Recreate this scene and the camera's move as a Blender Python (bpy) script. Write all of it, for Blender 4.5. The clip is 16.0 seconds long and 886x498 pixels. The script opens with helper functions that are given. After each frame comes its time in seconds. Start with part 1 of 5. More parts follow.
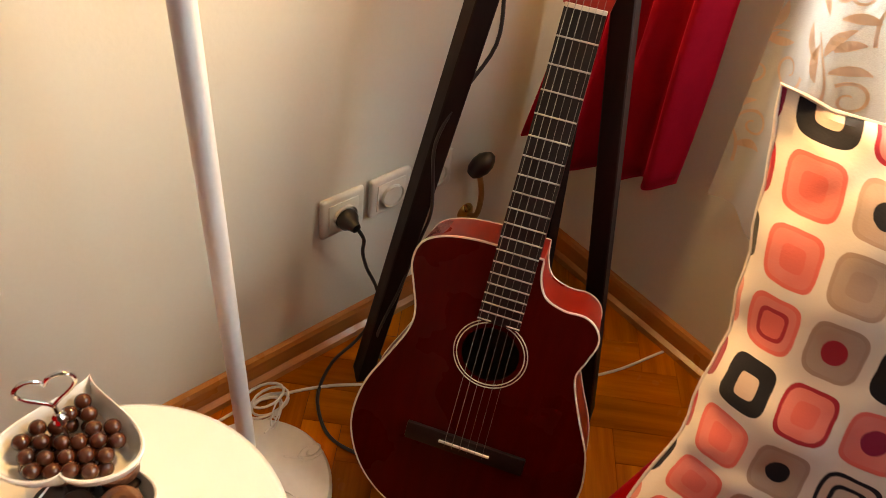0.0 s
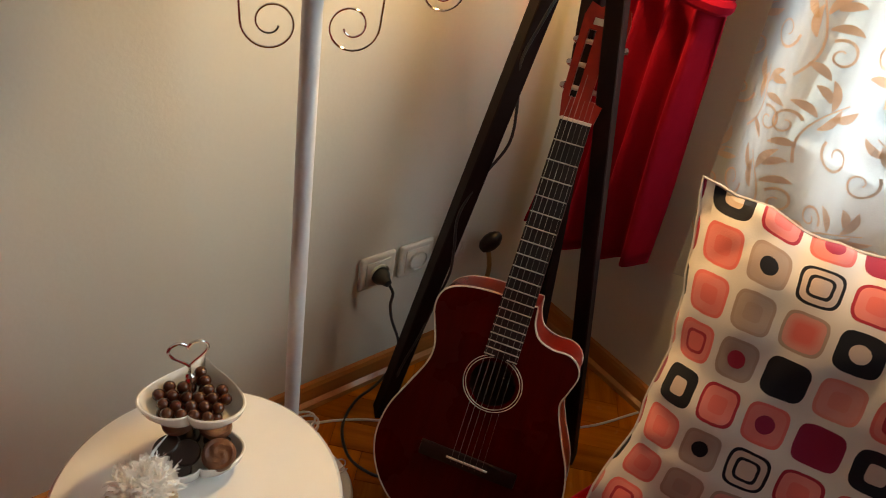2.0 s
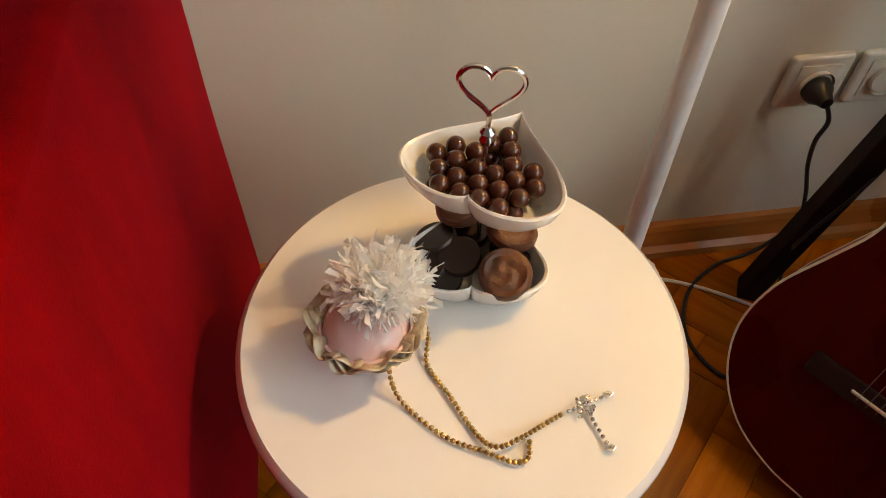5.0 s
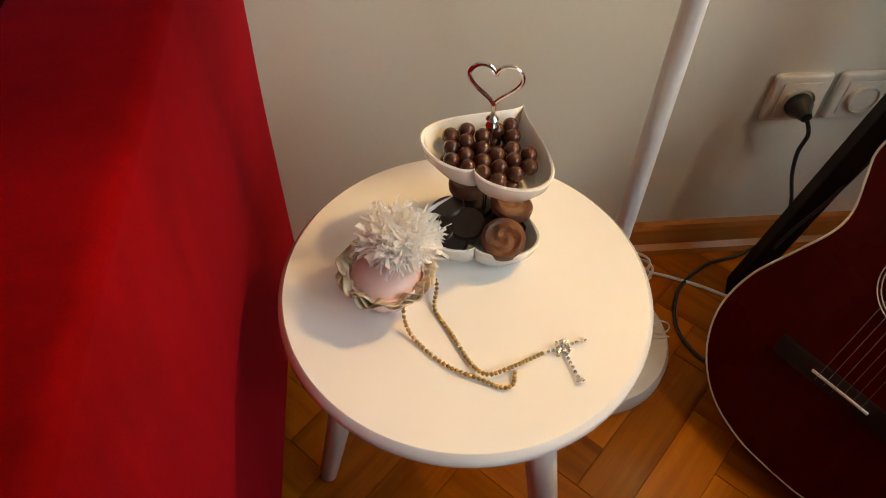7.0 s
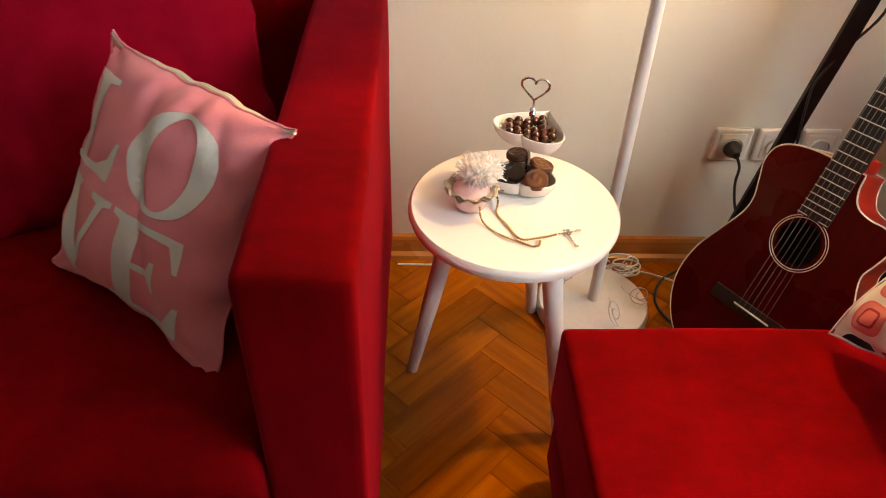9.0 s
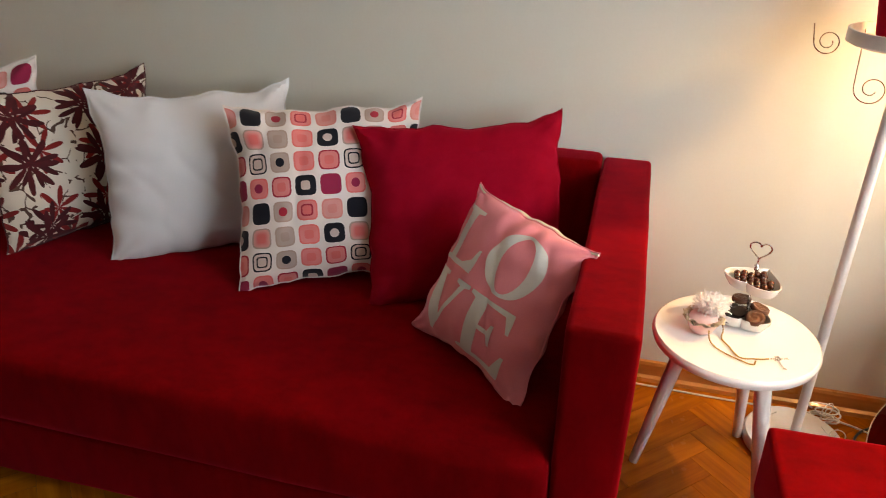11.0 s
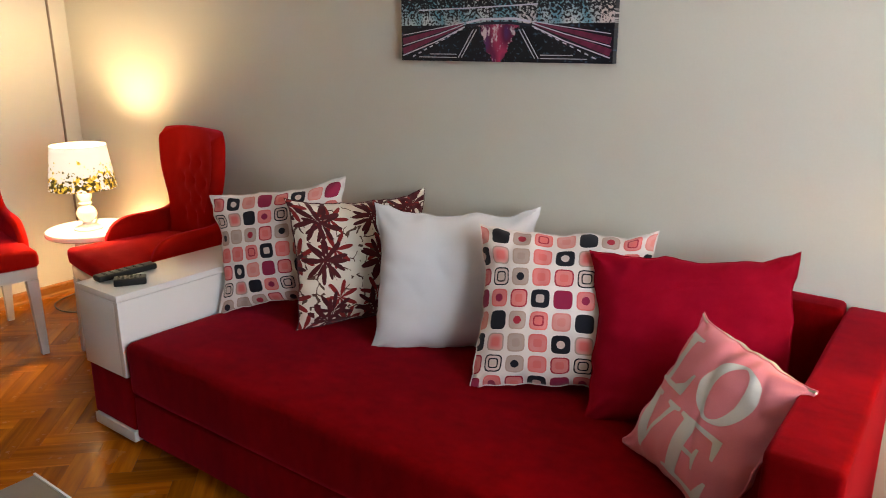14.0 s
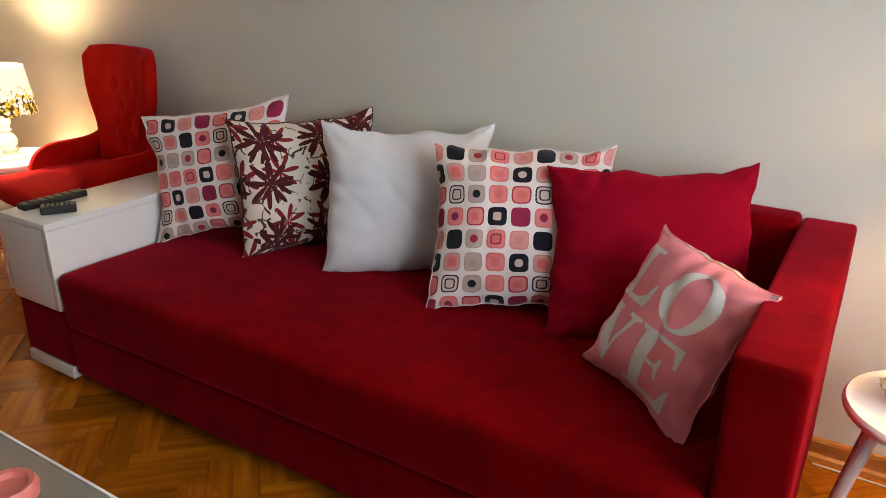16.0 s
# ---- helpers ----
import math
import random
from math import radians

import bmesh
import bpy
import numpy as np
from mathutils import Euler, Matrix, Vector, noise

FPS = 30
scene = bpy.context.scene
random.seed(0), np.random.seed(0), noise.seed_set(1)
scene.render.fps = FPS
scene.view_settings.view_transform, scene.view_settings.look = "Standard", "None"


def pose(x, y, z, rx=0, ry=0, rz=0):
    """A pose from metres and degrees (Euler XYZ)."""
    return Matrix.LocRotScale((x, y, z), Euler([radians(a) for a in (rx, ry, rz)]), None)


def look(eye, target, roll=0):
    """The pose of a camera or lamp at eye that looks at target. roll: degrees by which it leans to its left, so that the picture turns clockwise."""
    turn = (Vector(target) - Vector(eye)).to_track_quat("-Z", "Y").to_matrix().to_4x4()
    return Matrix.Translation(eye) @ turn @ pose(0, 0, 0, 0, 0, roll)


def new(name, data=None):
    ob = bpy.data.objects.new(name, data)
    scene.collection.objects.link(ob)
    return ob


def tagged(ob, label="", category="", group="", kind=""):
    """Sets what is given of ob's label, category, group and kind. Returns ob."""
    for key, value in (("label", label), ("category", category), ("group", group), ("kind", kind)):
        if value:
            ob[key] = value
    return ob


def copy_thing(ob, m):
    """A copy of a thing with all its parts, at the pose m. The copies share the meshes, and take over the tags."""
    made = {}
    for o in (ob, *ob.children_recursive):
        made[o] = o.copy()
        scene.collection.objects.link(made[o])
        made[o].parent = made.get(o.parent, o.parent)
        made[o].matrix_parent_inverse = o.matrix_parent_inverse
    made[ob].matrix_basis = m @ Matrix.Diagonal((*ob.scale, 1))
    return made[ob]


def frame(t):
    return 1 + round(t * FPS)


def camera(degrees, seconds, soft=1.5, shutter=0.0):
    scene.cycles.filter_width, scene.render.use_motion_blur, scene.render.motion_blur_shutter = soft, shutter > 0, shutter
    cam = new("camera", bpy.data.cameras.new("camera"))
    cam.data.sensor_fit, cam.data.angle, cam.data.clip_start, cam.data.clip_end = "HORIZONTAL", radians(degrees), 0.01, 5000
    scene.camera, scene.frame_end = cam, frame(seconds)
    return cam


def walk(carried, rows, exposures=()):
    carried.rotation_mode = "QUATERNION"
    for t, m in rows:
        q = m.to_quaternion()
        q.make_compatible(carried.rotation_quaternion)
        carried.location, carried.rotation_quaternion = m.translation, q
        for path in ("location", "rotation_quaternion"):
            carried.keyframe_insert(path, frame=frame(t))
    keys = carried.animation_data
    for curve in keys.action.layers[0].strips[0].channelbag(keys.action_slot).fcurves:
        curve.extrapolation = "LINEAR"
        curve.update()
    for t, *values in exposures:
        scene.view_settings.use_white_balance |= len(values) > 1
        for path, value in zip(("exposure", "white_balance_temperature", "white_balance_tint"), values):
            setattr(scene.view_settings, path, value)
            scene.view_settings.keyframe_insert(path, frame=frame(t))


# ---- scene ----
cam = camera(62.5, 16.0, 0.15, 0.25)
PATH = [
    (0, (-0.479, -0.738, 1.144), (0.548, 0.247, -0.261), 9.1),
    (0.5, (-0.588, -0.822, 1.192), (0.514, 0.18, -0.142), 8.9),
    (1, (-0.645, -0.869, 1.233), (0.492, 0.184, -0.031), 10.2),
    (1.5, (-0.664, -0.897, 1.27), (0.496, 0.228, 0.091), 11.7),
    (2, (-0.684, -0.915, 1.262), (0.441, 0.234, 0.073), 11.3),
    (2.5, (-0.708, -0.903, 1.186), (0.305, 0.303, -0.046), 8.0),
    (3, (-0.631, -0.864, 1.132), (0.070, 0.464, -0.189), 8.2),
    (3.2, (-0.590, -0.864, 1.120), (-0.085, 0.508, -0.242), 5.6),
    (3.5, (-0.569, -0.855, 1.090), (-0.274, 0.546, -0.302), 3.2),
    (4, (-0.551, -0.781, 1.009), (-0.393, 0.534, -0.490), 1.3),
    (4.2, (-0.572, -0.733, 0.983), (-0.366, 0.555, -0.533), 0.7),
    (6.3, (-0.539, -0.669, 0.885), (-0.351, 0.523, -0.71), 3.2),
    (6.5, (-0.544, -0.696, 0.916), (-0.371, 0.507, -0.672), 3.6),
    (7, (-0.564, -0.795, 0.981), (-0.412, 0.476, -0.555), 2.0),
    (7.5, (-0.601, -0.933, 0.986), (-0.347, 0.439, -0.447), 1.5),
    (8, (-0.639, -1.109, 1.051), (-0.318, 0.325, -0.306), 3.3),
    (8.5, (-0.657, -1.237, 1.11), (-0.451, 0.269, -0.19), 2.9),
    (9, (-0.656, -1.383, 1.143), (-0.583, 0.166, -0.121), 2.3),
    (9.5, (-0.691, -1.493, 1.198), (-0.743, 0.138, 0.042), 1.9),
    (10, (-0.792, -1.635, 1.247), (-0.986, 0.076, 0.23), 3.0),
    (10.2, (-0.818, -1.699, 1.273), (-1.060, 0.013, 0.268), 2.4),
    (12.3, (-0.617, -1.991, 1.345), (-1.592, -0.35, 0.748), 1.5),
    (12.5, (-0.603, -2.0, 1.343), (-1.667, -0.399, 0.789), 1.5),
    (13, (-0.611, -2.017, 1.342), (-1.765, -0.468, 0.822), 0.7),
    (13.5, (-0.624, -2.038, 1.345), (-1.82, -0.518, 0.836), 0.9),
    (14, (-0.628, -2.022, 1.321), (-1.773, -0.475, 0.776), -0.0),
    (14.5, (-0.636, -2.012, 1.291), (-1.678, -0.404, 0.72), 0.3),
    (15, (-0.645, -2.015, 1.27), (-1.626, -0.386, 0.65), 0.7),
    (15.5, (-0.642, -2.025, 1.269), (-1.629, -0.412, 0.616), 0.8),
    (16, (-0.685, -1.99, 1.254), (-1.671, -0.402, 0.543), 0.4),
]
EXPOSURES = [
    (0.0, -0.10, 8350, 10), (0.5, -0.44, 8300, 10), (1.0, -0.58, 7500, 6), (1.5, -0.94, 7150, 3), (2.0, -1.00, 7250, 4),
    (2.5, -0.78, 7800, 6), (3.0, -0.58, 8000, 8), (4.0, -0.62, 7900, 8), (6.5, -0.72, 7350, 3), (7.5, -0.46, 7800, 8),
    (8.5, -0.06, 8100, 12), (10.0, 0.16, 8100, 12), (12.5, 0.44, 7200, 12), (14.0, 0.50, 7400, 12), (16.0, 0.44, 7250, 12),
]
walk(cam, [(t, look(eye, target, roll)) for t, eye, target, roll in PATH], EXPOSURES)

# ---------- light ----------
world = bpy.data.worlds.new("daylight")
scene.world = world
world.use_nodes = True
wn = world.node_tree
sky = wn.nodes.new("ShaderNodeTexSky")
sky.sky_type, sky.sun_disc = "NISHITA", False
sky.sun_elevation, sky.sun_rotation = radians(38), radians(150)
wn.links.new(sky.outputs[0], wn.nodes["Background"].inputs[0])
wn.nodes["Background"].inputs[1].default_value = 0.15


def lamp(name, kind, where, power, colour, size=0.05, target=None):
    data = bpy.data.lights.new(name, kind)
    data.energy, data.color = power, colour
    if kind == "AREA":
        data.shape, data.size, data.size_y = "RECTANGLE", size[0], size[1]
    elif kind == "SUN":
        data.angle = size
    else:
        data.shadow_soft_size = size
    ob = new(name, data)
    ob.matrix_world = look(where, target) if target else pose(*where)
    return ob


lamp("sun", "SUN", (6, -6, 6), 1.0, (1.0, 0.95, 0.88), radians(8), (0, 0, 0))
lamp("window_daylight", "AREA", (0.68, -1.385, 1.38), 60.0, (0.66, 0.83, 1.0), (1.55, 1.15), (-3.0, -1.385, 0.95))
lamp("tripod_lamp_bulb", "POINT", (0.198, -0.195, 1.318), 60.0, (1.0, 0.65, 0.29), 0.045)
lamp("table_lamp_bulb", "POINT", (-3.956, -0.332, 0.785), 22.0, (1.0, 0.75, 0.46), 0.04)

# ---------- materials ----------


def nodes_of(name):
    m = bpy.data.materials.new(name)
    m.use_nodes = True
    return m, m.node_tree, m.node_tree.nodes["Principled BSDF"]


PITCH = 0.0615  # metres between two printed squares


class G:
    """Short arithmetic on shader nodes."""

    def __init__(self, tree):
        self.t = tree

    def node(self, kind, *ins, operation=None):
        n = self.t.nodes.new(kind)
        if operation:
            n.operation = operation
        for i, v in enumerate(ins):
            if v is not None:
                self.put(v, n.inputs[i])
        return n

    def put(self, v, socket):
        if isinstance(v, bpy.types.NodeSocket):
            self.t.links.new(v, socket)
        else:
            socket.default_value = v

    def m(self, op, a, b=0.0, c=0.0):
        return self.node("ShaderNodeMath", a, b, c, operation=op).outputs[0]

    def less(self, a, b):
        return self.m("LESS_THAN", a, b)

    def mix(self, f, a, b):
        n = self.t.nodes.new("ShaderNodeMix")
        n.data_type = "RGBA"
        self.put(f, n.inputs[0])
        self.put(a if isinstance(a, bpy.types.NodeSocket) else (*a, 1), n.inputs[6])
        self.put(b if isinstance(b, bpy.types.NodeSocket) else (*b, 1), n.inputs[7])
        return n.outputs[2]

    def ramp(self, f, *stops, step=False):
        n = self.t.nodes.new("ShaderNodeValToRGB")
        e = n.color_ramp.elements
        n.color_ramp.interpolation = "CONSTANT" if step else "LINEAR"
        while len(e) < len(stops):
            e.new(1.0)
        for el, (p, c) in zip(e, stops):
            el.position, el.color = p, (*c, 1)
        self.put(f, n.inputs[0])
        return n.outputs[0]

    def noise(self, scale, detail=3.0, vec=None, rough=0.5):
        n = self.t.nodes.new("ShaderNodeTexNoise")
        n.inputs["Scale"].default_value, n.inputs["Detail"].default_value = scale, detail
        n.inputs["Roughness"].default_value = rough
        if vec is not None:
            self.t.links.new(vec, n.inputs["Vector"])
        return n.outputs["Fac"]

    def coords(self, which="Object"):
        return self.t.nodes.new("ShaderNodeTexCoord").outputs[which]

    def bump(self, height, strength, distance, bsdf):
        n = self.t.nodes.new("ShaderNodeBump")
        n.inputs["Strength"].default_value, n.inputs["Distance"].default_value = strength, distance
        self.t.links.new(height, n.inputs["Height"])
        self.t.links.new(n.outputs[0], bsdf.inputs["Normal"])


def surface(name, a, b=None, rough=0.5, metal=0.0, large=3.0, fine=80.0, bump=0.2, depth=0.002, sheen=0.0, coat=0.0, rvar=0.1):
    """A plain material whose colour varies between a and b at two scales, with fine relief."""
    m, t, p = nodes_of(name)
    g = G(t)
    c = g.coords()
    big, small = g.noise(large, 4, c), g.noise(fine, 3, c)
    f = g.m("ADD", g.m("MULTIPLY", big, 0.65), g.m("MULTIPLY", small, 0.35))
    f = g.node("ShaderNodeMapRange", f, 0.3, 0.7).outputs[0]
    t.links.new(g.mix(f, a, b or tuple(x * 0.85 for x in a)), p.inputs["Base Color"])
    r = g.node("ShaderNodeMapRange", big, 0.3, 0.7, max(0.02, rough - rvar), min(1.0, rough + rvar)).outputs[0]
    t.links.new(r, p.inputs["Roughness"])
    p.inputs["Metallic"].default_value = metal
    p.inputs["Sheen Weight"].default_value = sheen
    p.inputs["Coat Weight"].default_value = coat
    if bump:
        g.bump(small, bump, depth, p)
    return m


def velvet(name, a, b):
    """Short-pile upholstery with brushed patches and a soft sheen."""
    m, t, p = nodes_of(name)
    g = G(t)
    c = g.coords()
    long = g.node("ShaderNodeVectorMath", c, (4.0, 7.0, 2.0), operation="MULTIPLY").outputs[0]
    brushed = g.noise(1.0, 6, long, 0.6)
    pile = g.noise(600.0, 2, c)
    blotch = g.noise(1.0, 5, g.node("ShaderNodeVectorMath", c, (22.0, 26.0, 9.0), operation="MULTIPLY").outputs[0], 0.6)
    stroked = g.m("ADD", g.m("MULTIPLY", brushed, 0.62), g.m("MULTIPLY", blotch, 0.38))
    f = g.node("ShaderNodeMapRange", stroked, 0.36, 0.66).outputs[0]
    col = g.mix(f, a, b)
    col = g.mix(g.m("MULTIPLY", pile, 0.35), col, tuple(x * 0.55 for x in a))
    t.links.new(col, p.inputs["Base Color"])
    p.inputs["Roughness"].default_value = 0.85
    p.inputs["Sheen Weight"].default_value = 0.50
    p.inputs["Sheen Roughness"].default_value = 0.35
    p.inputs["Sheen Tint"].default_value = (1.0, 0.045, 0.11, 1)
    p.inputs["Specular IOR Level"].default_value = 0.03
    g.bump(pile, 0.25, 0.001, p)
    return m


def cloth_finish(g, p, c):
    t = g.t
    weave = g.noise(420.0, 2, c)
    p.inputs["Roughness"].default_value = 0.8
    p.inputs["Sheen Weight"].default_value = 0.15
    p.inputs["Specular IOR Level"].default_value = 0.2
    g.bump(weave, 0.2, 0.001, p)


def printed_squares(name):
    """Cream cotton printed with rounded squares in a repeat of four by four, some ringed, some dotted."""
    m, t, p = nodes_of(name)
    g = G(t)
    uv = t.nodes.new("ShaderNodeUVMap").outputs[0]
    xy = g.node("ShaderNodeSeparateXYZ", uv)
    warp = g.m("MULTIPLY", g.m("SUBTRACT", g.noise(9.0, 2, uv), 0.5), 0.12)
    x = g.m("ADD", g.m("DIVIDE", xy.outputs[0], PITCH), warp)
    y = g.m("SUBTRACT", warp, g.m("DIVIDE", xy.outputs[1], PITCH))
    cx, cy = g.m("FLOOR", x), g.m("FLOOR", y)
    dx = g.m("ABSOLUTE", g.m("SUBTRACT", g.m("SUBTRACT", x, cx), 0.5))
    dy = g.m("ABSOLUTE", g.m("SUBTRACT", g.m("SUBTRACT", y, cy), 0.5))
    edge = g.m("MULTIPLY", g.m("SUBTRACT", g.noise(60.0, 2, uv), 0.5), 0.03)
    d = g.m("ADD", g.m("POWER", g.m("ADD", g.m("POWER", dx, 4.0), g.m("POWER", dy, 4.0)), 0.25), edge)
    r = g.m("ADD", g.m("SQRT", g.m("ADD", g.m("MULTIPLY", dx, dx), g.m("MULTIPLY", dy, dy))), edge)
    which = g.m("ADD", g.m("MULTIPLY", g.m("FLOORED_MODULO", cy, 4.0), 4.0), g.m("FLOORED_MODULO", cx, 4.0))
    which = g.m("DIVIDE", g.m("ADD", which, 0.5), 16.0)
    hues = {"c": (0.74, 0.155, 0.145), "p": (0.70, 0.245, 0.215), "b": (0.44, 0.31, 0.26), "k": (0.010, 0.010, 0.018),
            "m": (0.30, 0.016, 0.060), "r": (0.40, 0.022, 0.045), "w": (0.78, 0.70, 0.66), "g": (0.60, 0.46, 0.41)}

    def row_of(code):
        return g.ramp(which, *[(k / 16, hues[h]) for k, h in enumerate(code)], step=True)

    # sixteen squares, row by row: colour of the rim, the field, the inner band and the heart of each
    rim, field = row_of("kbcpbbckkbcrcrkm"), row_of("kbcppbckgbcccckm")
    band, heart = row_of("kbrpcbckkbcccckm"), row_of("krcpcbcggkccmcgm")
    round_heart = g.ramp(which, *[(k / 16, (v, v, v)) for k, v in enumerate((0, 1, 0, 0, 0, 0, 0, 1, 0, 1, 0, 0, 1, 0, 0, 0))], step=True)
    inner = g.m("ADD", g.m("MULTIPLY", r, round_heart), g.m("MULTIPLY", d, g.m("SUBTRACT", 1.0, round_heart)))
    blur = g.node("ShaderNodeMapRange", d, 0.30, 0.16).outputs[0]
    soft = g.mix(g.m("MULTIPLY", g.noise(30.0, 2, uv), 0.22), field, hues["w"])
    patch = g.ramp(which, *[(k / 16, (v, v, v)) for k, v in enumerate((0, 0, 0, 0, 1, 0, 0, 0, 0, 0, 0, 0, 0, 0, 0, 0))], step=True)
    soft = g.mix(g.m("MULTIPLY", patch, blur), soft, hues["c"])
    dark = g.less(g.node("ShaderNodeSeparateXYZ", field).outputs[1], 0.10)
    soft = g.mix(dark, soft, field)
    col = g.mix(g.less(d, 0.415), hues["w"], rim)
    col = g.mix(g.less(d, 0.355), col, soft)
    col = g.mix(g.m("MULTIPLY", g.less(d, 0.245), g.m("SUBTRACT", 1.0, patch)), col, g.mix(g.less(g.m("ABSOLUTE", g.m("SUBTRACT", g.m("MULTIPLY", which, 16.0), 2.5)), 0.4), g.mix(g.less(g.m("ABSOLUTE", g.m("SUBTRACT", g.m("MULTIPLY", which, 16.0), 8.5)), 0.4), soft, band), band))
    col = g.mix(g.m("MULTIPLY", g.less(inner, 0.185), g.m("SUBTRACT", 1.0, patch)), col, heart)
    t.links.new(col, p.inputs["Base Color"])
    cloth_finish(g, p, uv)
    return m


def printed_flowers(name):
    """Cream cotton printed with dark red many-petalled flowers and thin branches."""
    m, t, p = nodes_of(name)
    g = G(t)
    uv = t.nodes.new("ShaderNodeUVMap").outputs[0]
    cream = (0.70, 0.62, 0.52)
    col = cream
    vein = g.t.nodes.new("ShaderNodeTexVoronoi")
    vein.feature = "DISTANCE_TO_EDGE"
    vein.inputs["Scale"].default_value = 19.0
    wob = g.t.nodes.new("ShaderNodeTexNoise")
    wob.inputs["Scale"].default_value = 14.0
    t.links.new(uv, wob.inputs["Vector"])
    bent = g.node("ShaderNodeVectorMath", wob.outputs["Color"], (0.09, 0.09, 0.0), operation="MULTIPLY").outputs[0]
    t.links.new(g.node("ShaderNodeVectorMath", uv, bent, operation="ADD").outputs[0], vein.inputs["Vector"])
    thin = g.m("MULTIPLY", g.less(vein.outputs["Distance"], 0.045), g.m("GREATER_THAN", g.noise(22.0, 2, uv), 0.50))
    col = g.mix(thin, cream, (0.10, 0.05, 0.035))
    for k, (size, petals, a, b) in enumerate(((0.135, 3.5, (0.30, 0.014, 0.012), (0.16, 0.010, 0.010)), (0.150, 4.0, (0.085, 0.006, 0.010), (0.045, 0.006, 0.008)), (0.175, 4.0, (0.11, 0.008, 0.012), (0.05, 0.006, 0.008)))):
        shift = g.node("ShaderNodeVectorMath", uv, (0.031 + 0.047 * k, 0.017 + 0.061 * k, 0.0), operation="ADD").outputs[0]
        v = g.t.nodes.new("ShaderNodeTexVoronoi")
        v.voronoi_dimensions = "2D"
        v.inputs["Scale"].default_value, v.inputs["Randomness"].default_value = 1 / size, 0.45
        t.links.new(shift, v.inputs["Vector"])
        apart = g.node("ShaderNodeVectorMath", shift, v.outputs["Position"], operation="SUBTRACT").outputs[0]
        rel = g.node("ShaderNodeVectorMath", apart, (1 / size,) * 3, operation="MULTIPLY").outputs[0]
        s = g.node("ShaderNodeSeparateXYZ", rel)
        ang = g.m("ARCTAN2", s.outputs[1], s.outputs[0])
        spin = g.m("MULTIPLY", g.node("ShaderNodeTexWhiteNoise", v.outputs["Position"]).outputs[0], 6.0)
        lobe = g.m("ABSOLUTE", g.m("COSINE", g.m("ADD", g.m("MULTIPLY", ang, petals), spin)))
        rad = g.m("MULTIPLY", g.m("POWER", lobe, 1.9), 0.47)
        dist = g.node("ShaderNodeVectorMath", rel, operation="LENGTH").outputs["Value"]
        streak = g.noise(40.0, 2, uv)
        col = g.mix(g.less(dist, rad), col, g.mix(streak, a, b))
    t.links.new(col, p.inputs["Base Color"])
    cloth_finish(g, p, uv)
    return m


def wood(name, a, b, rough=0.35, along="Y", scale=1.0, coat=0.0, per_piece=0.0, spec=0.5, island=False):
    m, t, p = nodes_of(name)
    p.inputs["Specular IOR Level"].default_value = spec
    g = G(t)
    c = g.coords()
    stretch = {"X": (2, 30, 30), "Y": (30, 2, 30), "Z": (30, 30, 2)}[along]
    v = g.node("ShaderNodeVectorMath", c, tuple(s * scale for s in stretch), operation="MULTIPLY").outputs[0]
    if per_piece:
        info = t.nodes.new("ShaderNodeNewGeometry" if island else "ShaderNodeObjectInfo")
        chance = info.outputs["Random Per Island" if island else "Random"]
        v = g.node("ShaderNodeVectorMath", v, g.node("ShaderNodeCombineXYZ", g.m("MULTIPLY", chance, 90.0), 0.0, 0.0).outputs[0], operation="ADD").outputs[0]
    grain = g.noise(1.0, 6, v, 0.6)
    f = g.node("ShaderNodeMapRange", grain, 0.32, 0.68).outputs[0]
    col = g.mix(f, a, b)
    if per_piece:
        tone = g.node("ShaderNodeMapRange", chance, 0.0, 1.0, 1 - per_piece, 1 + per_piece).outputs[0]
        col = g.node("ShaderNodeVectorMath", col, tone, operation="SCALE").outputs[0]
        n = t.nodes[-1]
        t.links.new(tone, n.inputs["Scale"])
    t.links.new(col, p.inputs["Base Color"])
    wear = g.noise(5.0, 4, c)
    t.links.new(g.node("ShaderNodeMapRange", wear, 0.3, 0.7, max(0.03, rough - 0.08), rough + 0.12).outputs[0], p.inputs["Roughness"])
    p.inputs["Coat Weight"].default_value = coat
    p.inputs["Coat Roughness"].default_value = 0.08
    g.bump(grain, 0.12, 0.001, p)
    return m


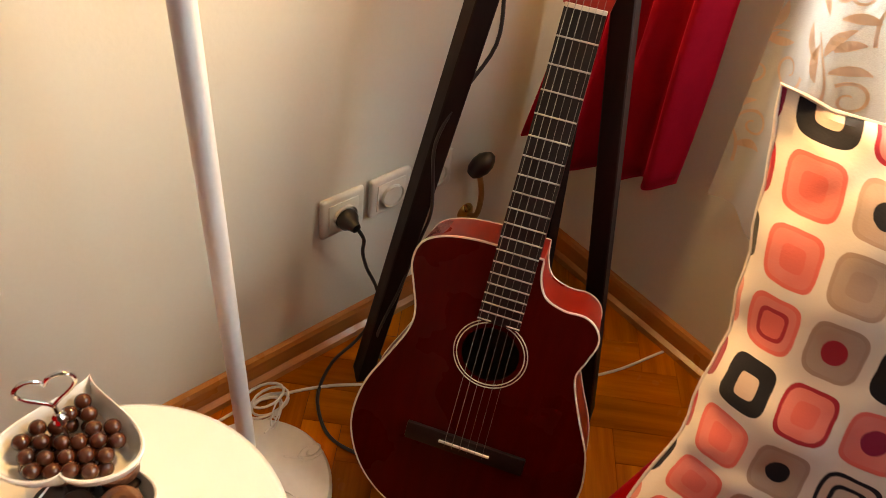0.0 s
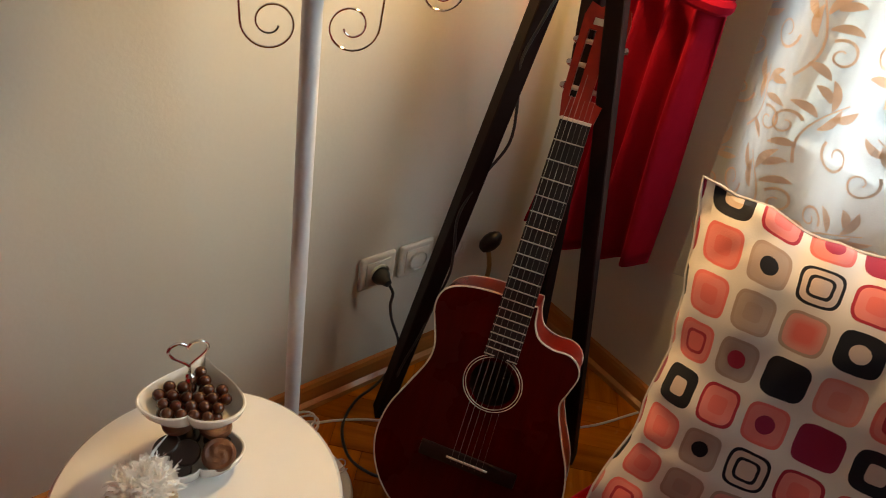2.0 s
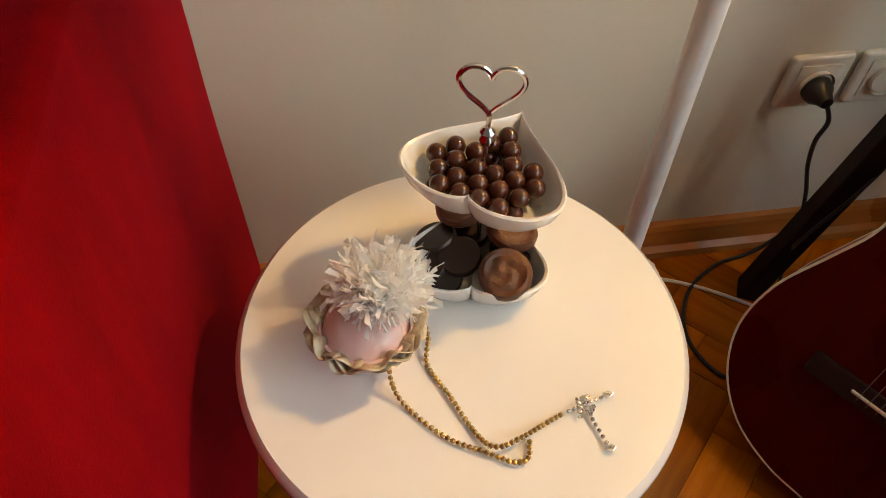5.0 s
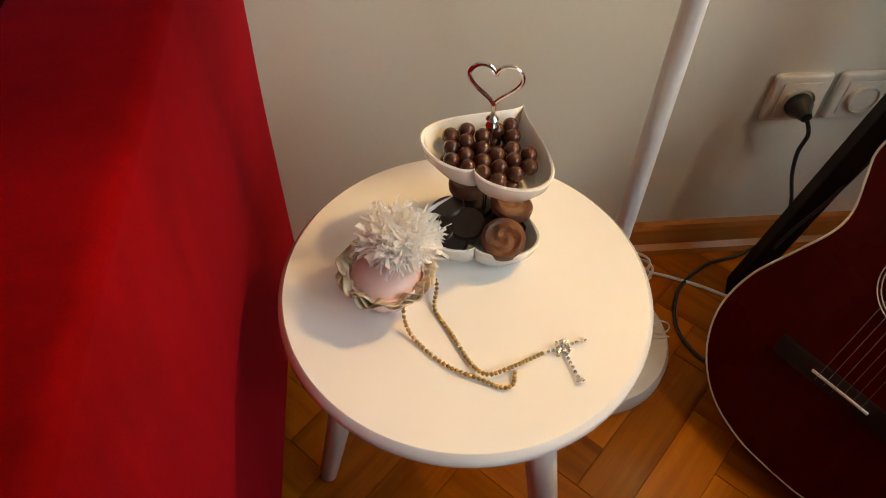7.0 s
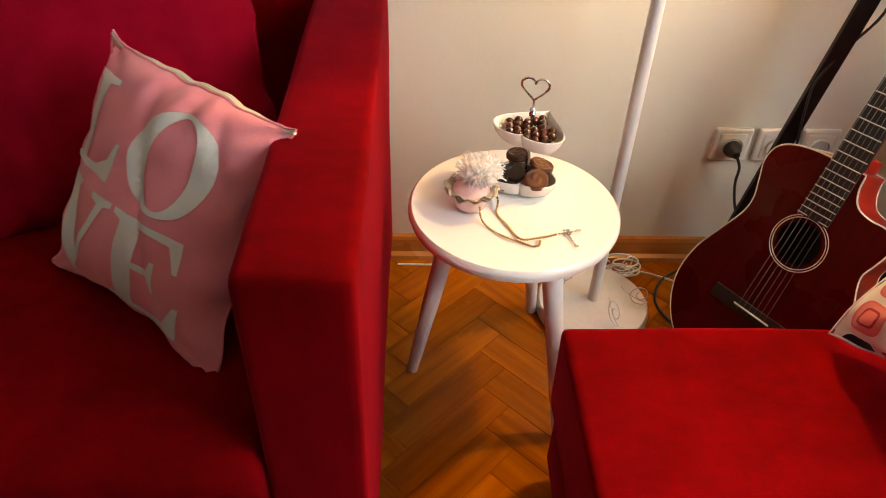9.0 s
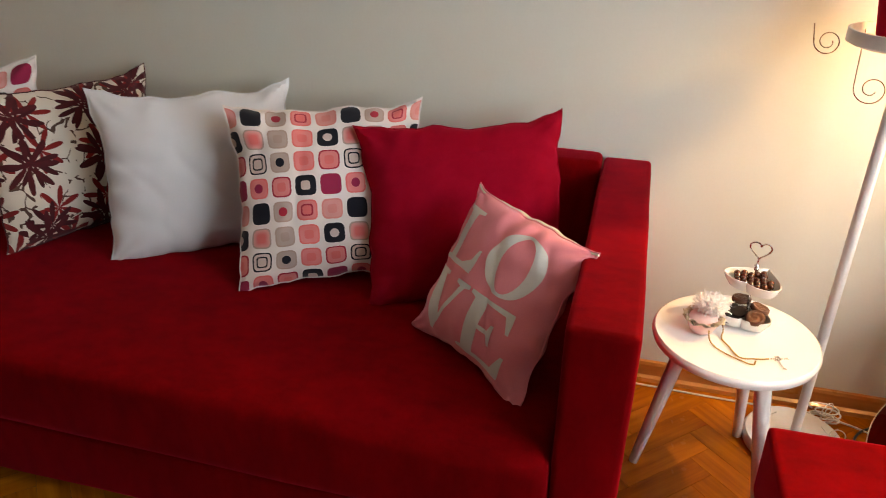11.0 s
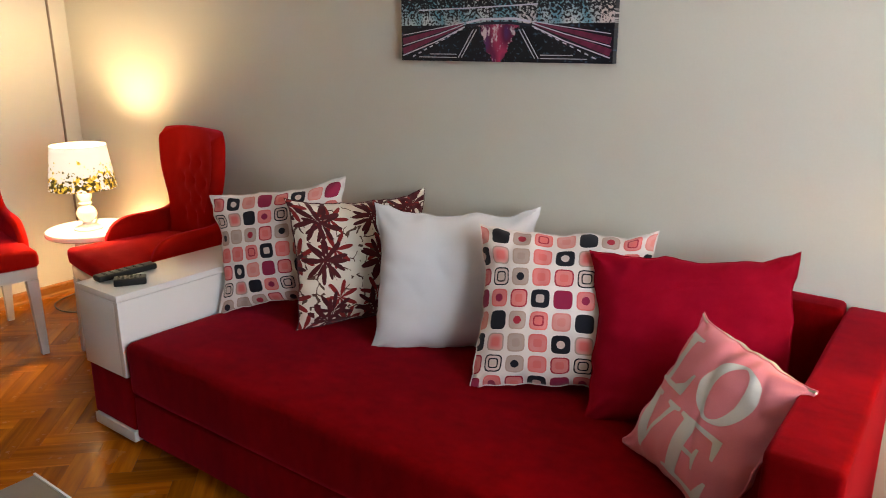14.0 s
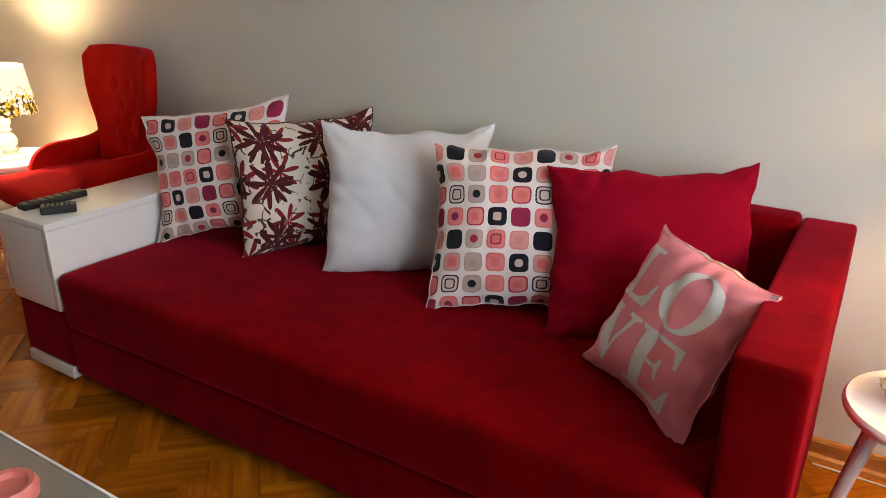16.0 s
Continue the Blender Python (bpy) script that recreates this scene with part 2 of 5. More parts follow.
def painting_print(name):
    """A loose night-city painting: blue and crimson strokes, dark trees, a pink avenue."""
    m, t, p = nodes_of(name)
    g = G(t)
    uv = t.nodes.new("ShaderNodeUVMap").outputs[0]
    s = g.node("ShaderNodeSeparateXYZ", uv)
    stretched = g.node("ShaderNodeVectorMath", uv, (1.0, 0.45, 1.0), operation="MULTIPLY").outputs[0]
    dabs = g.noise(38.0, 4, stretched, 0.7)
    patches = g.noise(7.0, 2, stretched)
    paint = g.ramp(patches, (0.34, (0.02, 0.08, 0.40)), (0.43, (0.16, 0.012, 0.06)), (0.51, (0.55, 0.05, 0.13)), (0.57, (0.05, 0.03, 0.10)), (0.66, (0.03, 0.18, 0.52)))
    col = g.mix(g.node("ShaderNodeMapRange", dabs, 0.555, 0.60).outputs[0], paint, (0.74, 0.66, 0.68))
    col = g.mix(g.node("ShaderNodeMapRange", dabs, 0.51, 0.46).outputs[0], col, (0.012, 0.010, 0.018))
    high = s.outputs[1]
    off = g.m("ABSOLUTE", g.m("SUBTRACT", s.outputs[0], 0.384))
    specks = g.m("ADD", g.noise(120.0, 3, uv), g.m("MULTIPLY", g.m("SUBTRACT", 0.165, high), 2.2))
    lights = g.ramp(patches, (0.40, (0.62, 0.66, 0.66)), (0.50, (0.12, 0.34, 0.44)), (0.60, (0.72, 0.62, 0.58)))
    dark = g.mix(g.node("ShaderNodeMapRange", specks, 0.53, 0.58).outputs[0], (0.005, 0.006, 0.010), lights)
    rough_edge = g.m("MULTIPLY", g.m("SUBTRACT", g.noise(45.0, 3, uv), 0.5), 0.06)
    col = g.mix(g.less(g.m("ADD", high, rough_edge), 0.20), col, dark)
    road = g.mix(g.node("ShaderNodeMapRange", g.noise(90.0, 2, uv), 0.60, 0.68).outputs[0], (0.006, 0.007, 0.012), (0.05, 0.10, 0.16))
    glow = g.mix(g.node("ShaderNodeMapRange", dabs, 0.54, 0.58).outputs[0], paint, (0.74, 0.60, 0.62))
    road = g.mix(g.less(g.m("ADD", off, rough_edge), g.m("ADD", 0.015, g.m("MULTIPLY", high, 0.55))), road, glow)
    col = g.mix(g.less(high, 0.112), col, road)
    t.links.new(col, p.inputs["Base Color"])
    p.inputs["Roughness"].default_value = 0.35
    g.bump(dabs, 0.3, 0.001, p)
    return m


def net_cloth(name):
    m, t, p = nodes_of(name)
    g = G(t)
    c = g.coords()
    out = t.nodes["Material Output"]
    weave = g.noise(900.0, 1, c)
    diffuse = g.node("ShaderNodeBsdfDiffuse", (0.60, 0.60, 0.62, 1))
    trans = g.node("ShaderNodeBsdfTranslucent", (0.80, 0.86, 0.92, 1))
    clear = g.node("ShaderNodeBsdfTransparent", (1, 1, 1, 1))
    a = g.node("ShaderNodeMixShader", 0.62, diffuse.outputs[0], trans.outputs[0])
    f = g.node("ShaderNodeMapRange", weave, 0.3, 0.7, 0.50, 0.64).outputs[0]
    b = g.node("ShaderNodeMixShader", f, clear.outputs[0], a.outputs[0])
    t.links.new(b.outputs[0], out.inputs["Surface"])
    return m


def thin_cloth(name, colour, through_light=0.4, dip=0.7, open_weave=0.0):
    m, t, p = nodes_of(name)
    g = G(t)
    out = t.nodes["Material Output"]
    c = g.coords()
    col = g.mix(g.noise(25.0, 3, c), colour, tuple(x * dip for x in colour))
    diffuse, trans = g.node("ShaderNodeBsdfDiffuse", col), g.node("ShaderNodeBsdfTranslucent", col)
    a = g.node("ShaderNodeMixShader", through_light, diffuse.outputs[0], trans.outputs[0])
    if open_weave:
        clear = g.node("ShaderNodeBsdfTransparent", (1, 1, 1, 1))
        a = g.node("ShaderNodeMixShader", open_weave, a.outputs[0], clear.outputs[0])
    t.links.new(a.outputs[0], out.inputs["Surface"])
    return m


def glass(name):
    m, t, p = nodes_of(name)
    p.inputs["Transmission Weight"].default_value = 1.0
    p.inputs["Roughness"].default_value = 0.02
    p.inputs["IOR"].default_value = 1.1
    return m


def lit_shade(name):
    """Pale lampshade cloth with yellow blooms near its lower rim, glowing from the bulb inside."""
    m, t, p = nodes_of(name)
    g = G(t)
    c = g.coords()
    s = g.node("ShaderNodeSeparateXYZ", c)
    low = g.node("ShaderNodeMapRange", s.outputs[2], 0.345, 0.235, -0.16, 0.08).outputs[0]
    bloom = g.m("GREATER_THAN", g.m("ADD", g.noise(38.0, 3, c), low), 0.56)
    leaf = g.m("GREATER_THAN", g.m("ADD", g.noise(75.0, 2, c), low), 0.585)
    col = g.mix(bloom, (0.90, 0.84, 0.70), (0.72, 0.50, 0.06))
    col = g.mix(leaf, col, (0.06, 0.045, 0.006))
    t.links.new(col, p.inputs["Base Color"])
    t.links.new(col, p.inputs["Emission Color"])
    p.inputs["Emission Strength"].default_value = 0.62
    p.inputs["Roughness"].default_value = 0.8
    return m


M_wall = surface("wall_paint", (0.73, 0.703, 0.608), (0.69, 0.663, 0.57), 0.75, large=1.2, fine=140, bump=0.12, depth=0.002)
# dark tone chosen only to weaken fill light from the unseen south wall
M_lowbounce = surface("low_bounce_wall_paint", (0.18, 0.14, 0.11), (0.15, 0.12, 0.09), 0.8, large=1.2, fine=140, bump=0.12, depth=0.002)
M_ceiling = surface("ceiling_paint", (0.80, 0.79, 0.76), None, 0.85)
M_base = wood("skirting_wood", (0.50, 0.20, 0.045), (0.36, 0.13, 0.026), 0.3, "X", coat=0.3)
M_plank = wood("oak_parquet", (0.50, 0.152, 0.009), (0.25, 0.060, 0.004), 0.17, "Y", coat=0.0, per_piece=0.28, spec=0.12)
M_under = surface("parquet_joint", (0.04, 0.015, 0.006), None, 0.6)
M_velvet = velvet("crimson_velvet", (0.122, 0.0002, 0.0007), (0.250, 0.0009, 0.0030))
M_velvet2 = velvet("scarlet_velvet", (0.46, 0.008, 0.005), (0.56, 0.014, 0.009))
M_redcloth = velvet("crimson_cushion_cloth", (0.29, 0.003, 0.014), (0.38, 0.005, 0.022))
M_white = surface("white_lacquer", (0.86, 0.84, 0.82), (0.83, 0.81, 0.79), 0.22, large=2, fine=30, bump=0.02, coat=0.3, rvar=0.06)
M_whitepaint = surface("white_painted_metal", (0.76, 0.74, 0.73), None, 0.35, bump=0.05)
M_plastic = surface("ivory_plastic", (0.74, 0.70, 0.62), None, 0.3, bump=0.03)
M_black = surface("black_plastic", (0.012, 0.012, 0.013), (0.02, 0.02, 0.02), 0.4, bump=0.1)
M_darkwood = wood("wenge_wood", (0.008, 0.0035, 0.003), (0.016, 0.006, 0.005), 0.6, "Z", coat=0.0, spec=0.15)
M_porcelain = surface("white_porcelain", (0.84, 0.82, 0.79), None, 0.12, bump=0.0, coat=0.5, rvar=0.03)
M_chrome = surface("chrome", (0.80, 0.78, 0.76), None, 0.14, 1.0, bump=0.02, rvar=0.05)
M_gold = surface("antique_gold", (0.46, 0.29, 0.10), (0.60, 0.42, 0.18), 0.3, 1.0, bump=0.2)
M_brass = surface("dull_brass", (0.62, 0.42, 0.18), (0.40, 0.24, 0.09), 0.45, 0.7, bump=0.2)
M_choc = surface("milk_chocolate", (0.055, 0.014, 0.006), (0.078, 0.021, 0.009), 0.22, fine=60, bump=0.1, coat=0.25)
M_choc2 = surface("chocolate_biscuit", (0.13, 0.045, 0.018), (0.085, 0.028, 0.012), 0.5, fine=120, bump=0.6)
M_darkchoc = surface("dark_chocolate", (0.022, 0.010, 0.007), (0.03, 0.014, 0.009), 0.35, bump=0.1)
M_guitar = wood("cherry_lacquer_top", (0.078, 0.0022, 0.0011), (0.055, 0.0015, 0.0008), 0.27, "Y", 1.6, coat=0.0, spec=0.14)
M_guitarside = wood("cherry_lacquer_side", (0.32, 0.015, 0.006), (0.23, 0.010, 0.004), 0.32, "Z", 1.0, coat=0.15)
M_binding = surface("cream_binding", (0.78, 0.66, 0.52), None, 0.35, bump=0.0)
M_rubber = surface("dark_grey_rubber", (0.025, 0.025, 0.026), None, 0.6, bump=0.0)
M_ebony = surface("dark_fingerboard", (0.010, 0.006, 0.005), (0.018, 0.011, 0.009), 0.4, bump=0.1)
M_bone = surface("bone", (0.82, 0.76, 0.64), None, 0.35, bump=0.0)
M_fret = surface("bright_fret_wire", (0.62, 0.58, 0.52), None, 0.4, 0.6, bump=0.0)
M_string = surface("nylon_string", (0.62, 0.60, 0.56), None, 0.25, 0.4, bump=0.0)
M_inside = surface("raw_inner_wood", (0.05, 0.022, 0.012), None, 0.8)
M_squares = printed_squares("squares_print")
M_flowers = printed_flowers("flower_print")
M_whitecloth = surface("white_satin_cotton", (0.72, 0.71, 0.72), (0.68, 0.67, 0.68), 0.55, large=8, fine=380, bump=0.12, depth=0.001, sheen=0.2)
M_pinkcloth = surface("pink_linen", (0.84, 0.27, 0.31), (0.76, 0.22, 0.26), 0.85, large=10, fine=420, bump=0.3, depth=0.001, sheen=0.15)
M_letter = surface("grey_white_print", (0.72, 0.70, 0.66), None, 0.8, large=10, fine=420, bump=0.3, depth=0.001)
M_cream = surface("cream_cotton", (0.72, 0.64, 0.48), None, 0.85, fine=400)
M_curtain = velvet("crimson_curtain", (0.225, 0.0035, 0.014), (0.32, 0.007, 0.024))
M_net = net_cloth("white_voile")
M_motif = thin_cloth("copper_embroidery", (0.64, 0.47, 0.37), 0.5)
M_frame = surface("white_window_plastic", (0.80, 0.80, 0.79), None, 0.35, bump=0.03)
M_glass = glass("window_glass")
M_paint = painting_print("city_painting")
M_stroke_w = surface("pale_paint_stroke", (0.84, 0.82, 0.86), (0.50, 0.48, 0.60), 0.4, fine=90, bump=0.5)
M_stroke_p = surface("crimson_paint_stroke", (0.30, 0.03, 0.09), (0.06, 0.01, 0.03), 0.4, fine=90, bump=0.5)
M_stroke_d = surface("dark_paint_stroke", (0.012, 0.014, 0.03), (0.02, 0.03, 0.05), 0.4, fine=90, bump=0.5)
M_stroke_b = surface("blue_paint_stroke", (0.04, 0.22, 0.50), (0.22, 0.48, 0.66), 0.4, fine=90, bump=0.5)
M_tulle = thin_cloth("white_tulle", (1.0, 1.0, 1.0), 0.4, 0.99, 0.30)
M_rose = surface("pink_glaze", (0.66, 0.40, 0.38), (0.78, 0.58, 0.55), 0.35, bump=0.1, coat=0.3)
M_lace = surface("gold_and_silver_lace", (0.40, 0.30, 0.17), (0.66, 0.58, 0.48), 0.5, 0.4, fine=200, bump=0.5)
M_shade = lit_shade("flowered_lampshade")
M_plainshade = thin_cloth("cream_lampshade", (0.62, 0.52, 0.36), 0.28)
M_table = surface("grey_tabletop", (0.20, 0.19, 0.175), (0.16, 0.155, 0.145), 0.35, bump=0.05)
M_pinkwax = surface("pink_wax", (0.66, 0.16, 0.14), (0.72, 0.24, 0.2), 0.5, bump=0.1)
M_cable = surface("grey_brown_cable", (0.16, 0.115, 0.075), (0.22, 0.16, 0.11), 0.5, bump=0.05)
# near-black for the sofa legs and the painted shade under the end unit
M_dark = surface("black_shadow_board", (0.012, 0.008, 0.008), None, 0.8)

# ---------- building helpers ----------


def part(name, bm, material, parent=None, label="", smooth=True, at=None):
    me = bpy.data.meshes.new(name)
    bmesh.ops.recalc_face_normals(bm, faces=bm.faces[:])
    bm.to_mesh(me)
    bm.free()
    me.materials.append(material)
    if smooth:
        for f in me.polygons:
            f.use_smooth = True
        me.set_sharp_from_angle(angle=radians(38))
    ob = new(name, me)
    if parent is not None:
        ob.parent = parent
    if at is not None:
        ob.matrix_basis = at
    if label:
        tagged(ob, label)
    return ob


def thing(name, m, label, category, group="", kind=""):
    return tagged_at(new(name), m, label, category, group, kind)


def tagged_at(ob, m, label, category, group="", kind=""):
    ob.matrix_basis = m
    return tagged(ob, label, category, group, kind)


def block(x0, x1, y0, y1, z0, z1, bevel=0.0, seg=2, bm=None, cuts=0):
    out = bm or bmesh.new()
    piece = bmesh.new()
    bmesh.ops.create_cube(piece, size=1.0)
    for v in piece.verts:
        v.co = Vector(((x0 + x1) / 2 + v.co.x * (x1 - x0), (y0 + y1) / 2 + v.co.y * (y1 - y0), (z0 + z1) / 2 + v.co.z * (z1 - z0)))
    if bevel:
        bmesh.ops.bevel(piece, geom=piece.edges[:] + piece.verts[:], offset=bevel, segments=seg, affect="EDGES", profile=0.6)
    if cuts:
        bmesh.ops.subdivide_edges(piece, edges=piece.edges[:], cuts=cuts, use_grid_fill=True)
    return join(out, piece)


def join(bm, piece):
    me = bpy.data.meshes.new("tmp")
    piece.to_mesh(me)
    piece.free()
    bm.from_mesh(me)
    bpy.data.meshes.remove(me)
    return bm


def sweep(points, radius, sides=8, bm=None, closed=False):
    """A round bar along points; radius a number or one a point."""
    bm = bm or bmesh.new()
    pts = [Vector(p) for p in points]
    n = len(pts)
    rings, normal = [], None
    for i, p in enumerate(pts):
        a, b = (pts[(i - 1) % n], pts[(i + 1) % n]) if closed else (pts[max(i - 1, 0)], pts[min(i + 1, n - 1)])
        d = (b - a).normalized()
        if normal is None:
            normal = d.orthogonal().normalized()
        normal = (normal - d * normal.dot(d)).normalized()
        side = d.cross(normal)
        r = radius[i] if isinstance(radius, (list, tuple)) else radius
        rings.append([bm.verts.new(p + r * (math.cos(k * math.tau / sides) * normal + math.sin(k * math.tau / sides) * side)) for k in range(sides)])
    for i in range(n if closed else n - 1):
        A, B = rings[i], rings[(i + 1) % n]
        for k in range(sides):
            bm.faces.new((A[k], A[(k + 1) % sides], B[(k + 1) % sides], B[k]))
    if not closed:
        bm.faces.new(rings[0][::-1])
        bm.faces.new(rings[-1])
    return bm


def lathe(profile, sides=48, bm=None, squash=None):
    """A turned body from (radius, height) pairs; open ends on the axis are closed."""
    bm = bm or bmesh.new()
    rings = []
    for r, z in profile:
        if r < 1e-6:
            rings.append([bm.verts.new((0, 0, z))])
        else:
            rings.append([bm.verts.new((r * math.cos(k * math.tau / sides), r * math.sin(k * math.tau / sides), z)) for k in range(sides)])
    for A, B in zip(rings, rings[1:]):
        for k in range(sides):
            j = (k + 1) % sides
            if len(A) == 1 and len(B) > 1:
                bm.faces.new((A[0], B[k], B[j]))
            elif len(B) == 1 and len(A) > 1:
                bm.faces.new((A[k], A[j], B[0]))
            elif len(A) > 1:
                bm.faces.new((A[k], A[j], B[j], B[k]))
    return bm


def sheet(f, nu, nv, bm=None, uv=None, wrap=False):
    """A surface from f(u, v) -> place, with u and v from 0 to 1."""
    bm = bm or bmesh.new()
    g = [[bm.verts.new(f(i / nu, j / nv)) for j in range(nv + 1)] for i in range(nu + (0 if wrap else 1))]
    layer = bm.loops.layers.uv.verify() if uv else None
    for i in range(nu):
        for j in range(nv):
            corners = [(i, j), (i + 1, j), (i + 1, j + 1), (i, j + 1)]
            face = bm.faces.new([g[a % len(g)][b] for a, b in corners])
            if uv:
                for loop, (a, b) in zip(face.loops, corners):
                    loop[layer].uv = uv(a / nu, b / nv)
    return bm


def solid(ob, thickness, offset=0.0):
    mod = ob.modifiers.new("thickness", "SOLIDIFY")
    mod.thickness, mod.offset = thickness, offset
    return ob


def basis(origin, x, y):
    """A pose with the given x axis, and y as near as it goes."""
    x = Vector(x).normalized()
    y = Vector(y)
    y = (y - x * y.dot(x)).normalized()
    z = x.cross(y)
    m = Matrix((x, y, z)).transposed().to_4x4()
    m.translation = Vector(origin)
    return m


def spiral(cx, cy, r0, r1, a0, a1, n=28):
    return [(cx + (r0 + (r1 - r0) * i / n) * math.cos(a0 + (a1 - a0) * i / n), cy + (r0 + (r1 - r0) * i / n) * math.sin(a0 + (a1 - a0) * i / n)) for i in range(n + 1)]

# ---------- the room ----------
XL, XR, YF, ZC = -4.55, 0.575, -4.3, 2.65


def slab(name, box, material, kind_label):
    return tagged(part(name, block(*box), material, smooth=False), kind_label, kind="structure")


slab("wall_north", (XL - 0.25, XR + 0.2, 0.0, 0.25, 0, ZC), M_wall, "warm off-white painted plaster wall")
slab("wall_west", (XL - 0.25, XL, YF, 0.0, 0, ZC), M_wall, "warm off-white painted plaster wall")
# never in view; closes the room and is darkened to hold back bounce
slab("wall_south", (XL - 0.25, XR + 0.2, YF - 0.25, YF, 0, ZC), M_lowbounce, "unseen plain closing wall, darkened to cut bounced light")
slab("ceiling", (XL - 0.25, XR + 0.2, YF - 0.25, 0.25, ZC, ZC + 0.12), M_ceiling, "white painted ceiling")
slab("floor", (XL - 0.25, XR + 0.2, YF - 0.25, 0.25, -0.12, -0.004), M_under, "oak herringbone parquet floor with a glossy varnish")
WY0, WY1, WZ0, WZ1 = -2.25, -0.43, 0.72, 2.15
wall = bmesh.new()
for box in ((XR, XR + 0.2, WY1, 0.0, 0, ZC), (XR, XR + 0.2, YF, WY0, 0, ZC), (XR, XR + 0.2, WY0, WY1, 0, WZ0), (XR, XR + 0.2, WY0, WY1, WZ1, ZC)):
    block(*box, bm=wall)
tagged(part("wall_east", wall, M_wall, smooth=False), "warm off-white painted wall with a window opening", kind="structure")

window = thing("window_1", pose(XR + 0.12, (WY0 + WY1) / 2, WZ0), "white plastic window of two panes behind net curtains", "window", kind="structure")
ww, wh = WY1 - WY0, WZ1 - WZ0
fr = bmesh.new()
for box in ((-0.03, 0.03, -ww / 2, -ww / 2 + 0.07, 0, wh), (-0.03, 0.03, ww / 2 - 0.07, ww / 2, 0, wh), (-0.03, 0.03, -ww / 2 + 0.07, ww / 2 - 0.07, 0, 0.07), (-0.03, 0.03, -ww / 2 + 0.07, ww / 2 - 0.07, wh - 0.07, wh), (-0.03, 0.03, -0.045, 0.045, 0.07, wh - 0.07)):
    block(*box, bevel=0.004, bm=fr)
part("window_frame", fr, M_frame, window)
for y0, y1 in ((-ww / 2 + 0.07, -0.045), (0.045, ww / 2 - 0.07)):
    pane = part("pane", block(-0.004, 0.004, y0, y1, 0.07, wh - 0.07), M_glass, window, "clear window glass", smooth=False)
    pane.visible_shadow = False
part("window_sill", block(-0.115, -0.032, -ww / 2 + 0.002, ww / 2 - 0.002, 0.001, 0.02, 0.003), M_frame, window)


def skirting(name, length, m):
    ob = tagged_at(new(name), m, "varnished oak skirting board with a quarter-round strip", "skirting board", kind="structure")
    prof = [(0, 0), (0.026, 0), (0.024, 0.012), (0.014, 0.018), (0.013, 0.052), (0.009, 0.060), (0, 0.062)]
    bm = bmesh.new()
    ends = [[bm.verts.new((x, -d, z)) for d, z in prof] for x in (0, length)]
    for k in range(len(prof) - 1):
        bm.faces.new((ends[0][k], ends[0][k + 1], ends[1][k + 1], ends[1][k]))
    bm.faces.new(ends[0])
    bm.faces.new(ends[1][::-1])
    part("board", bm, M_base, ob, smooth=False)
    return ob


skirting("baseboard_north", XR - XL, pose(XL, 0, 0))
skirting("baseboard_east", -YF, pose(XR, 0, 0, 0, 0, -90))
skirting("baseboard_west", -YF, pose(XL, YF, 0, 0, 0, 90))

# ---------- cushions ----------


def pillow_place(u, v, w, h, thick, seed, side):
    """A place on a stuffed cushion; u and v from -1 to 1; side 1 is the front, -1 the back."""
    pinch = 0.10
    x = w / 2 * u * (1 - pinch * (1 - v * v) * abs(u) ** 1.5)
    y = h / 2 * v * (1 - pinch * (1 - u * u) * abs(v) ** 1.5)
    ear = 1 + 0.015 * (u * v) ** 8
    x, y = x * ear, y * ear
    body = max(0.0, (1 - u ** 4) * (1 - v ** 4))
    z = thick / 2 * body ** 0.60 * (0.78 + 0.22 * (1 - u * u) * (1 - v * v))
    q = Vector((x * 6 + seed * 7.1, y * 6, seed * 3.3 + side))
    z += noise.noise(q * 0.9) * (0.010 if seed == 3 else 0.026 if seed == 7 else 0.016) * body
    for near, along, k in ((1 - abs(u), y, 1 if u > 0 else 2), (1 - abs(v), x, 3 if v > 0 else 4)):
        # gathered folds that run in from each seam
        reach = 0.10 + 0.14 * (0.5 + 0.5 * noise.noise(Vector((along * 11, seed * 2.7, k * 5.1))))
        fall = math.exp(-near / reach) * (1 - math.exp(-near / 0.035))
        z += (0.007 if seed == 3 else 0.012 if seed == 7 else 0.0085) * fall * math.sin(along * 62 + 5 * noise.noise(Vector((along * 7, seed * 1.3, k * 3.7))) + near * 4)
    corner = math.exp(-((1 - abs(u)) ** 2 + (1 - abs(v)) ** 2) / 0.12)
    z += 0.008 * corner * math.sin(9 * math.atan2(1.02 - abs(v), 1.02 - abs(u)) + seed) * body ** 0.3
    z += noise.noise(q * 4.0) * (0.0015 if seed == 3 else 0.004) * body ** 0.4
    turn = seed * 1.9
    along, cross = x * math.cos(turn) + y * math.sin(turn), y * math.cos(turn) - x * math.sin(turn)
    line = noise.noise(Vector((along * 2.6, cross * 9.0, seed * 4.1 + side)))
    z -= (0.0025 if seed == 3 else 0.006) * max(0.0, 1 - abs(line) * 5.0) ** 1.5 * body ** 0.5
    z = max(z, 0.002 * body ** 0.2)
    x += noise.noise(Vector((y * 9, seed, 0.2))) * 0.016 * abs(u) ** 3 + noise.noise(Vector((y * 26, seed, 2.2))) * 0.006 * abs(u) ** 6
    y += noise.noise(Vector((x * 9, seed, 5.2))) * 0.016 * abs(v) ** 3 + noise.noise(Vector((x * 26, seed, 7.2))) * 0.006 * abs(v) ** 6
    return Vector((x, y, side * z))


